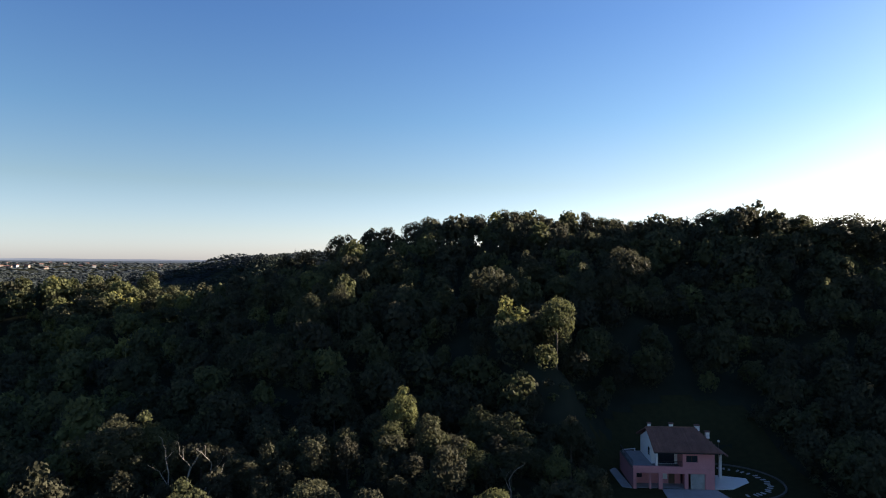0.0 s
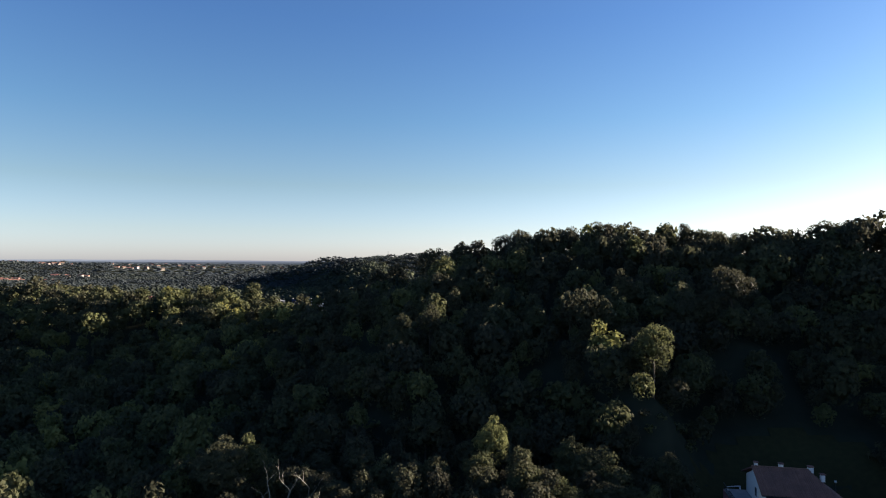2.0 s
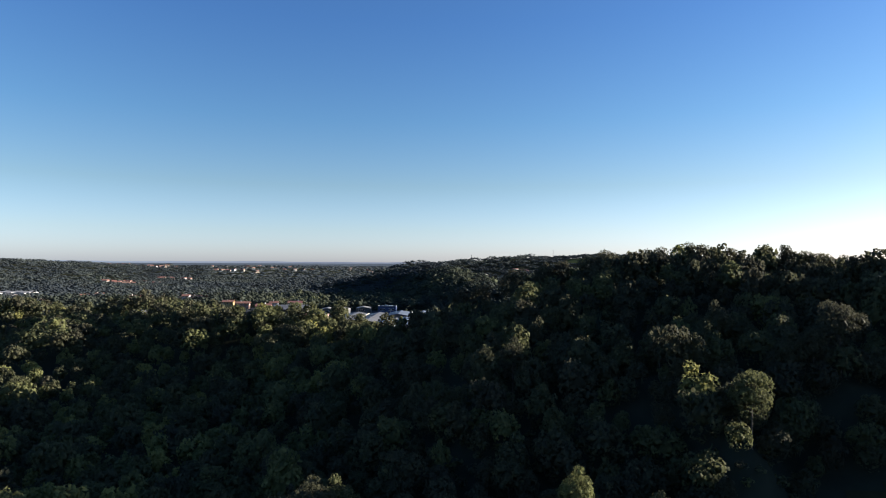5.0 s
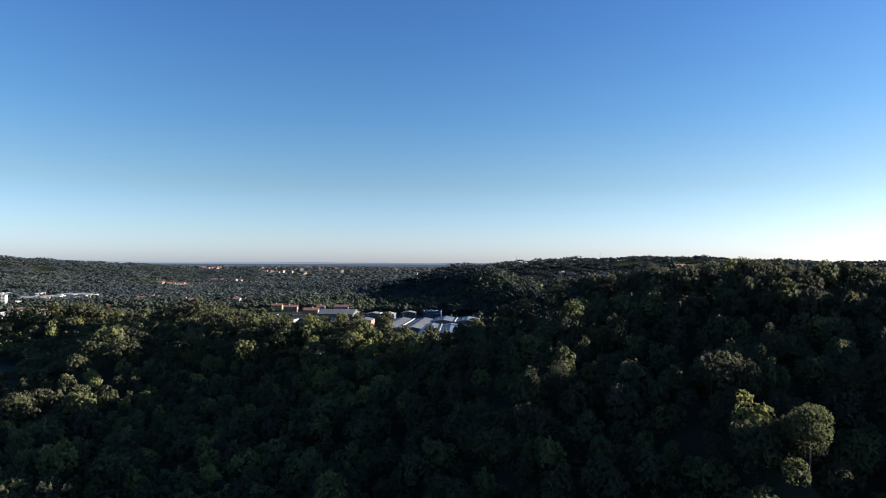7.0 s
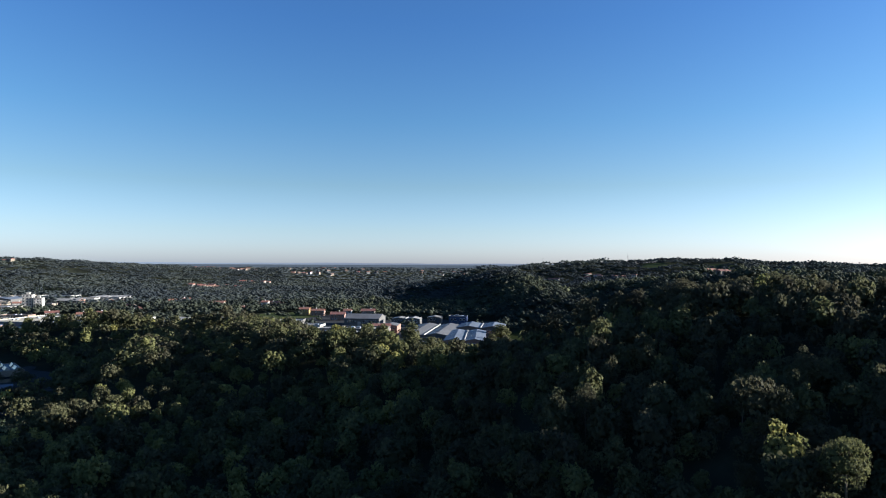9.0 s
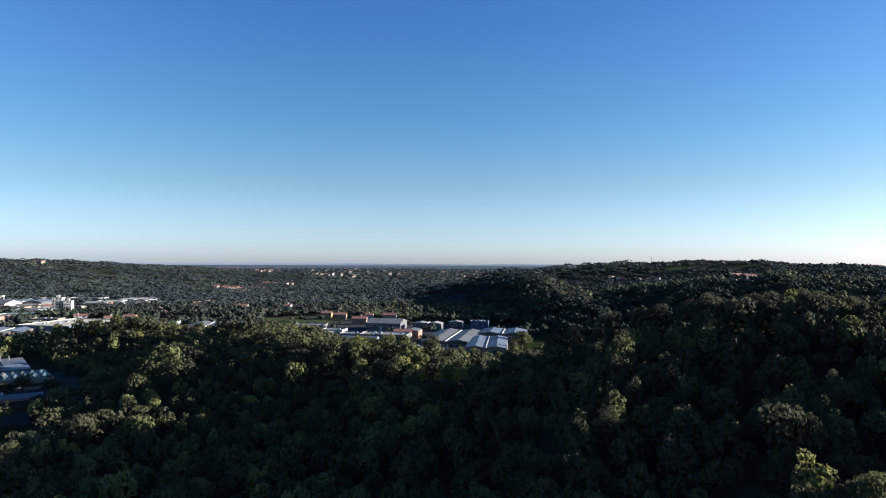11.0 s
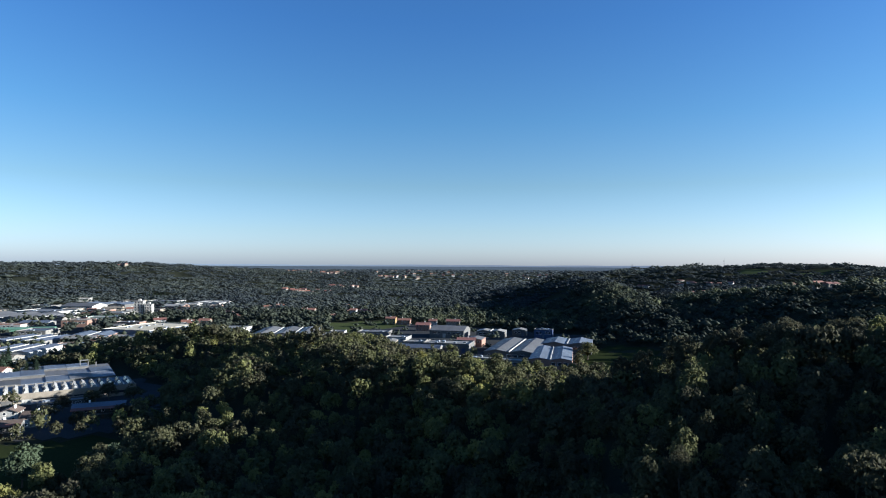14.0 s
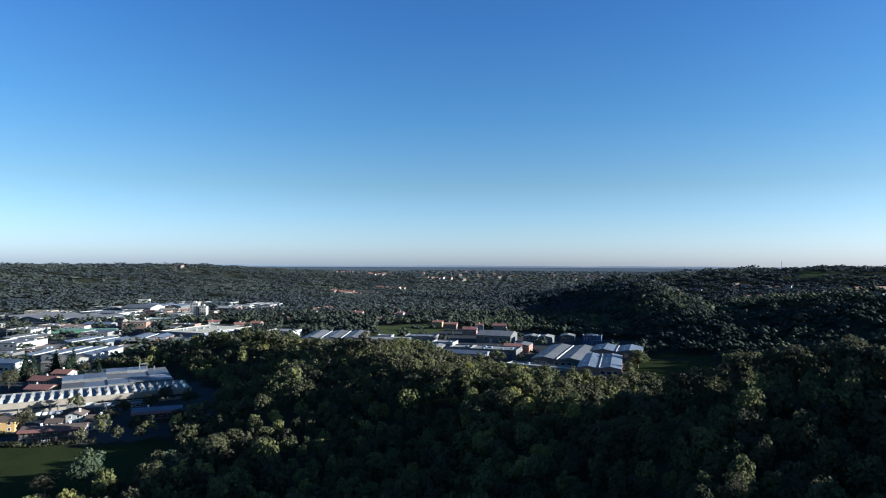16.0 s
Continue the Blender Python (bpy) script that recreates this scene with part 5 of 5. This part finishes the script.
stepping_stones()


def garden_wall():
    bm = bmesh.new()
    n, rows = 26, []
    for k in range(n + 1):
        a = radians(95 - k * 7.4)
        c, s = math.cos(a), math.sin(a)
        rows.append([bm.verts.new((43.6 + r * c, 97.2 + r * s * 0.95, z)) for r, z in ((8.7, -0.3), (8.7, 0.26), (8.95, 0.26), (8.95, -0.3))])
    for p, q in zip(rows, rows[1:]):
        for i in range(3):
            bm.faces.new((p[i], q[i], q[i + 1], p[i + 1]))
    for e in (rows[0], rows[-1][::-1]):
        bm.faces.new(e)
    bmesh.ops.recalc_face_normals(bm, faces=bm.faces)
    solid("garden_wall", bm, M_GREYWALL, "low curved concrete garden wall", "wall")


garden_wall()


def garden_swing(x, y):
    ob = thing("garden_swing", pose(x, y, ground_at(x, y) + 0.22, 0, 0, 15), "white metal garden swing frame on the lawn", "swing")
    for s in (-1, 1):
        for q in (-1, 1):
            bm = bmesh.new()
            limb(bm, (1.1 * s + 0.1 * s, 0.65 * q, -0.1), (1.1 * s, 0, 2.05), 0.07, 0.06, 8)
            part("leg", bm, M_PLASTER, ob)
        bm = bmesh.new()
        limb(bm, (0.6 * s, 0, 2.05), (0.6 * s, 0, 0.5), 0.015, 0.015, 5)
        part("rope", bm, M_DARKMETAL, ob)
    bm = bmesh.new()
    limb(bm, (-1.2, 0, 2.05), (1.2, 0, 2.05), 0.07, 0.07, 8)
    part("crossbar", bm, M_PLASTER, ob)
    part("seat", box(-0.7, 0.7, -0.22, 0.22, 0.46, 0.51, 0.01), M_PLASTER, ob)


def garden_lamp(x, y):
    ob = thing("garden_lamp", pose(x, y, ground_at(x, y) + 0.22), "pale globe lamp on a short post in the garden", "lamp")
    bm = bmesh.new()
    limb(bm, (0, 0, -0.1), (0, 0, 1.35), 0.05, 0.04, 8)
    part("post", bm, M_GREYWALL, ob)
    part("base_plate", box(-0.12, 0.12, -0.12, 0.12, 0.0, 0.04, 0.01), M_GREYWALL, ob)
    bm = bmesh.new()
    bmesh.ops.create_icosphere(bm, subdivisions=2, radius=0.2, matrix=Matrix.Translation((0, 0, 1.5)))
    part("globe", bm, M_PLASTER, ob, "white glass globe", smooth=True)


garden_swing(31.9, 106.6)
garden_lamp(48.8, 110.5)


# ---- parked cars and hedges by the factory and the meadow ----
def parked_car(x, y, rot, paint, label):
    ob = thing("parked_car", pose(x, y, ground_at(x, y) + 0.12, 0, 0, rot), label, "car", "cars parked before the factory")
    bm = bmesh.new()
    side = ((-2.1, 0.35), (2.1, 0.35), (2.15, 0.75), (1.9, 0.9), (1.1, 0.98), (0.5, 1.42), (-1.3, 1.46), (-1.9, 1.0), (-2.15, 0.9))
    rows = [[bm.verts.new((px, yy * (0.86 if pz > 1.3 else 1), pz)) for px, pz in side] for yy in (-0.85, 0.85)]
    bm.faces.new(rows[0])
    bm.faces.new(rows[1][::-1])
    for i in range(len(side)):
        j = (i + 1) % len(side)
        bm.faces.new((rows[0][j], rows[0][i], rows[1][i], rows[1][j]))
    part("body", bm, paint, ob)
    part("windscreen", slab((1.05, -0.68, 1.03), (1.05, 0.68, 1.03), (0.56, 0.64, 1.4), (0.56, -0.64, 1.4), 0.03), M_GLASS, ob)
    for s in (-1, 1):
        part("side_window", box(-1.2, 0.45, 0.76 * s - 0.04, 0.76 * s + 0.04, 1.0, 1.36), M_GLASS, ob)
        part("headlight", box(2.05, 2.17, 0.62 * s - 0.16, 0.62 * s + 0.16, 0.62, 0.76, 0.02), M_SKYLIGHT, ob)
        for wx in (-1.3, 1.3):
            bm = bmesh.new()
            limb(bm, (wx, 0.72 * s, 0.31), (wx, 0.9 * s, 0.31), 0.31, 0.31, 12)
            w = part("wheel", bm, M_DARKMETAL, ob)
            bm = bmesh.new()
            limb(bm, (wx, 0.9 * s, 0.31), (wx, 0.91 * s, 0.31), 0.18, 0.16, 10)
            part("rim", bm, M_METAL, w)


for k in range(5):
    parked_car(-325 + k * 1.3, 138 + k * 2.4, 140, M_PLASTER, "small white car parked before the factory")
parked_car(-335, 131.5, 50, M_BLUEWALL, "dark blue car parked before the factory")
parked_car(-338.5, 127.5, 50, M_GREYWALL, "grey car parked before the factory")


def hedge(x0, y0, x1, y1):
    rng = np.random.default_rng(int(abs(x0) + abs(y1)))
    n = int(math.hypot(x1 - x0, y1 - y0) / 1.3)
    vs, ts, ti, base = [], [], [], 0
    for k in range(n):
        v, t, q = SHRUBS[k % 4]
        x, y = x0 + (x1 - x0) * k / n + rng.uniform(-0.4, 0.4), y0 + (y1 - y0) * k / n + rng.uniform(-0.4, 0.4)
        vs.append(v * rng.uniform(0.8, 1.5) + (x, y, ground_at(x, y) - 0.1))
        ts.append(t + base)
        ti.append(q + rng.uniform(0.2, 0.5))
        base += len(v)
    tagged(new("hedge", mesh_from("hedge", np.concatenate(vs), np.concatenate(ts), np.concatenate(ti), [M_LEAF])), "uneven dark green hedge along the meadow houses", "hedge", "hedges of the meadow houses")


hedge(-300, 100, -272, 114)
hedge(-270, 115, -258, 134)
hedge(-302, 108, -292, 122)


# ---- single trees that stand out ----
def lone_trees():
    used = set()
    models = [tree_thing(k) for k in range(len(KINDS))]
    # kind, place, height above the soil, crown radius: at the foot of the slope, on it, and by the factory
    foot = [(0, -42.4, 82.3, 10.1, 4.6), (3, -40.1, 85.7, 8.9, 3.4), (2, -35.7, 83.2, 6.6, 2.1), (4, -26.1, 81.5, 5.4, 2.7), (2, -24.5, 79.9, 3.1, 2.1), (2, -13.6, 87.5, 6.6, 2.6),
            (4, -7.4, 89.3, 7.1, 2.2), (3, -5.8, 93.4, 10, 3), (4, -1.4, 85.6, 9.6, 2.1), (2, 0.4, 85.6, 7, 1.6), (0, 8.2, 92.3, 8.9, 3.8), (3, 4.3, 85.5, 5.1, 3.7),
            (0, 9.7, 86.1, 5.8, 3.5), (2, 13.9, 86.5, 6.3, 2.2), (2, 19.6, 94.7, 11.3, 2.2), (3, 15.8, 85.2, 7.1, 2.4), (0, -15.1, 73, 7.5, 3.7), (2, -9.1, 73, 6.4, 1.8),
            (2, -5.2, 77.4, 4.9, 1.6), (1, 6.1, 72.4, 8, 2.8), (3, -28.4, 70, 8.1, 3.8), (2, 5.6, 95.5, 10, 2.6), (2, 15.1, 101.5, 11.2, 2.1)]
    slope = [(1, 20.4, 110.8, 12.8, 4.6), (1, 41.8, 140.7, 15, 5.3), (0, 36.4, 138, 11.8, 3.9), (3, 31.9, 137.1, 10.7, 4.8), (3, 20.2, 147.3, 11.1, 4), (2, 7.5, 132.4, 8.5, 2.7),
             (2, 12, 136.1, 7.7, 2.8), (2, 10.5, 124.2, 8.2, 2.3), (3, -21.2, 128.8, 12.4, 3.5), (0, 7.2, 116.4, 8.7, 2.6), (3, 95.2, 149.2, 7.8, 4.4), (2, 100.7, 150.4, 8.2, 3.3),
             (0, -33.3, 200.8, 18.8, 4.8), (2, -23.5, 202.2, 16.1, 4.1), (0, -18.3, 204.8, 14.7, 4.2), (1, -9, 203.4, 12.3, 5.5), (1, -3.6, 206.6, 13.5, 5.6), (1, 9.5, 206.4, 12.6, 6.5),
             (1, 22.2, 203.4, 12.2, 5.7), (0, 31.2, 202.3, 10.3, 4.6), (4, 45.5, 199.6, 12.3, 2.2), (0, 40, 200.7, 10.3, 3.7), (1, 52.8, 197.8, 9.9, 5.5), (0, 62.4, 197.1, 8.9, 4.7),
             (3, 71.1, 194.2, 7.9, 5.6), (1, 80.9, 190.4, 11.3, 6.5), (1, 87.6, 186.3, 11.2, 7.4), (1, 99, 179.4, 9.7, 8.3), (1, 108.6, 170.3, 15.6, 9.5), (1, 115.4, 164.6, 18.9, 7.2),
             (0, -43.7, 198.8, 14.4, 4.1), (2, -49.6, 197.4, 13.3, 3.7)]
    works_side = [(0, -252, 205, 8, 0.9), (1, -246, 213, 8, 0.8), (3, -240, 222, 8, 0.9), (0, -262, 214, 8, 0.9), (3, -285, 193, 8, 1.1), (1, -294, 178, 8, 0.9), (0, -300, 190, 9, 1.0),
                  (2, -292, 163, 8, 1.1), (0, -282, 152, 7, 0.9), (3, -303, 126, 8, 1.2), (2, -310, 120, 7, 1.1), (0, -250, 164, 9, 1.1), (2, -256, 149, 8, 1.1), (1, -401, 158, 12, 1.1)]
    rnd = random.Random(3)
    # lit copies of the tree models: sunlight put into a paler leaf tint
    pale = [tree_thing(k, 0.27, NEAR, "olive broadleaf tree standing out of the wood, leaf tint paled as if sunlit") for k in range(len(KINDS))]
    for k, x, y, tall, radius in foot + slope:
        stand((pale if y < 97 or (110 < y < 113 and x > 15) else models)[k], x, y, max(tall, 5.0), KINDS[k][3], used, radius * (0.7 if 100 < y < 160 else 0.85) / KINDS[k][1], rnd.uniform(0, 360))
    for k, x, y, tall, wide in works_side:
        stand(models[k], x, y, tall, KINDS[k][3], used, wide * 0.85, rnd.uniform(0, 360))
    for k, m in enumerate(models):
        if m.name not in used:
            stand(m, -34 - 9 * k, 152, 11, KINDS[k][3], used)
    fir = special_tree("conifer", "dark pointed conifer on the hillside", fir_crown(5, 2.5, 1.2, 13, 700, 0.42), M_NEEDLE, 13, 0.22, "conifers of the wood", limbs=0)
    for x, y, tall, w in ((-5, 153.5, 13.5, 1.0), (-14, 170, 11, 0.8), (-40, 182, 12, 0.8), (-132, 205, 13, 0.9), (-429, 178, 17, 2.6), (-426, 181, 15, 2.4), (-435, 198, 15, 2.3), (-423, 203, 17, 2.5), (-376, 190, 13, 1.9), (-372, 193, 14, 2.0), (-419, 198, 14, 2.2),
                          (-448, 204, 15, 1.6)):
        stand(fir, x, y, tall, 13, used, w)
    pine = special_tree("pine_tree", "pale green spreading pine at the meadow", crown(31, 3.6, 1.2, 11, 22, 1300, 0.34, 0.6, 0.6), M_PINE, 11, 0.28, "pines at the meadow", 0.1)
    stand(pine, -205, 103, 12.5, 11, used, 1.2)
    stand(pine, -190, 122, 10, 11, used, 1.0, 80)
    poplar = special_tree("poplar", "tall slender olive poplar above the wood", crown(32, 2.7, 1.0, 20, 22, 900, 0.42, 0.4, 0.5), M_LEAF, 20, 0.3, "poplars", 0.42, 4)
    for x, y, tall, w in ((-102, 218, 18.5, 1.0), (-95, 220, 15, 1.0), (-88, 222, 13, 0.9), (-133, 435, 14, 1.6), (-127, 396, 12, 0.8), (-141, 360, 11, 1.0), (-149, 356, 10, 0.9), (-157, 352, 10, 1.0),
                          (-168, 350, 11, 1.1)):
        stand(poplar, x, y, tall, 20, used, w, x * 7 % 360)
    cypress = special_tree("cypress", "dark narrow cypress in a row", fir_crown(6, 1.6, 0.6, 12, 260, 0.6), M_NEEDLE, 12, 0.2, "cypresses of the estate", limbs=0)
    for k in range(6):
        stand(cypress, -1004 + k * 5.5, 700 + k * 3.6, 13 + (k % 3), 12, used, 1.6)
    stand(models[3], -178.5, 109.5, 11, KINDS[3][3], used, 1.0, 20)
    stand(models[0], -212, 94, 7, KINDS[0][3], used, 0.9, 50)
    for k, (x, y, tall) in enumerate(((-34.3, 78.5, 4.6), (-32.4, 80, 4.9), (-30.2, 80.5, 5), (-46, 76, 4), (-28.5, 76, 4), (9.2, 81.5, 4.2))):
        ob = dead_tree(40 + k, tall)
        ob.matrix_world = pose(x, y, ground_at(x, y) - 0.1, 0, 0, k * 50)


# ---- hamlets far off ----
def far_house(x, y, w, d, h, rot, wall, roof):
    ob = thing("far_house", pose(x, y, ground_at(x, y) - 0.6, 0, 0, rot), "distant pale house with a red tiled roof", "house", "houses of far hamlets")
    footprint(x, y, w, d, rot)
    part("wall", box(0, w, 0, d, -2, h), wall, ob)
    rise = d * 0.22
    bm = bmesh.new()
    p = [bm.verts.new(q) for q in ((-0.6, -0.6, h), (w + 0.6, -0.6, h), (w + 0.6, d + 0.6, h), (-0.6, d + 0.6, h), (-0.6, d / 2, h + rise), (w + 0.6, d / 2, h + rise))]
    for q in ((3, 2, 1, 0), (0, 1, 5, 4), (2, 3, 4, 5), (0, 4, 3), (1, 2, 5)):
        bm.faces.new([p[i] for i in q])
    part("roof", bm, roof, ob)
    for k in range(3):
        m = (k + 0.5) * w / 3
        part("window", box(m - 0.7, m + 0.7, -0.08, 0.05, h * 0.5, h * 0.8), M_GLASS, ob)


def hamlets():
    rnd = random.Random(17)
    # middle of each hamlet, its half-lengths, its number of houses
    for x, y, ax, ay, n in ((-1450, 1640, 110, 50, 16), (-960, 1045, 60, 40, 9), (-1005, 1244, 40, 25, 5), (-1665, 2460, 160, 120, 10), (-1146, 1694, 80, 60, 6), (-2000, 820, 60, 60, 5),
                            (-1632, 1021, 40, 40, 2), (-1780, 1900, 160, 120, 9), (-2200, 1700, 120, 160, 8), (-1300, 2100, 180, 150, 8), (-900, 2300, 200, 200, 8), (-290, 1150, 50, 60, 5),
                            (-164, 1214, 50, 40, 5), (-30, 1040, 40, 60, 3), (15, 690, 18, 14, 2)):
        for k in range(int(n * 1.6)):
            hx, hy = x + rnd.uniform(-ax, ax), y + rnd.uniform(-ay, ay)
            far_house(hx, hy, rnd.uniform(8, 14), rnd.uniform(7, 9.5), rnd.uniform(4.5, 6.5), rnd.uniform(-10, 70), rnd.choice([M_WHITE, M_TAN, M_TAN, M_CONCRETE]), rnd.choice([M_TILE, M_TILE, M_TILE_DARK]))


def mast(x, y, high):
    ob = thing("radio_mast", pose(x, y, ground_at(x, y)), "thin grey radio mast on the far ridge", "mast", "masts on the ridge")
    bm = bmesh.new()
    for a in range(3):
        limb(bm, (0.9 * math.cos(a * 2.094), 0.9 * math.sin(a * 2.094), 0), (0.25 * math.cos(a * 2.094), 0.25 * math.sin(a * 2.094), high), 0.16, 0.1, 4)
    part("legs", bm, M_DARKMETAL, ob)
    bm = bmesh.new()
    for k in range(12):
        z, r = high * k / 12, 0.9 - 0.65 * k / 12
        for a in range(3):
            limb(bm, (r * math.cos(a * 2.094), r * math.sin(a * 2.094), z), (r * math.cos(a * 2.094 + 2.094), r * math.sin(a * 2.094 + 2.094), z + high / 12), 0.07, 0.07, 3)
    part("bracing", bm, M_DARKMETAL, ob)


hamlets()
mast(-150, 1440, 22)
mast(-330, 1400, 18)
lone_trees()
woods()
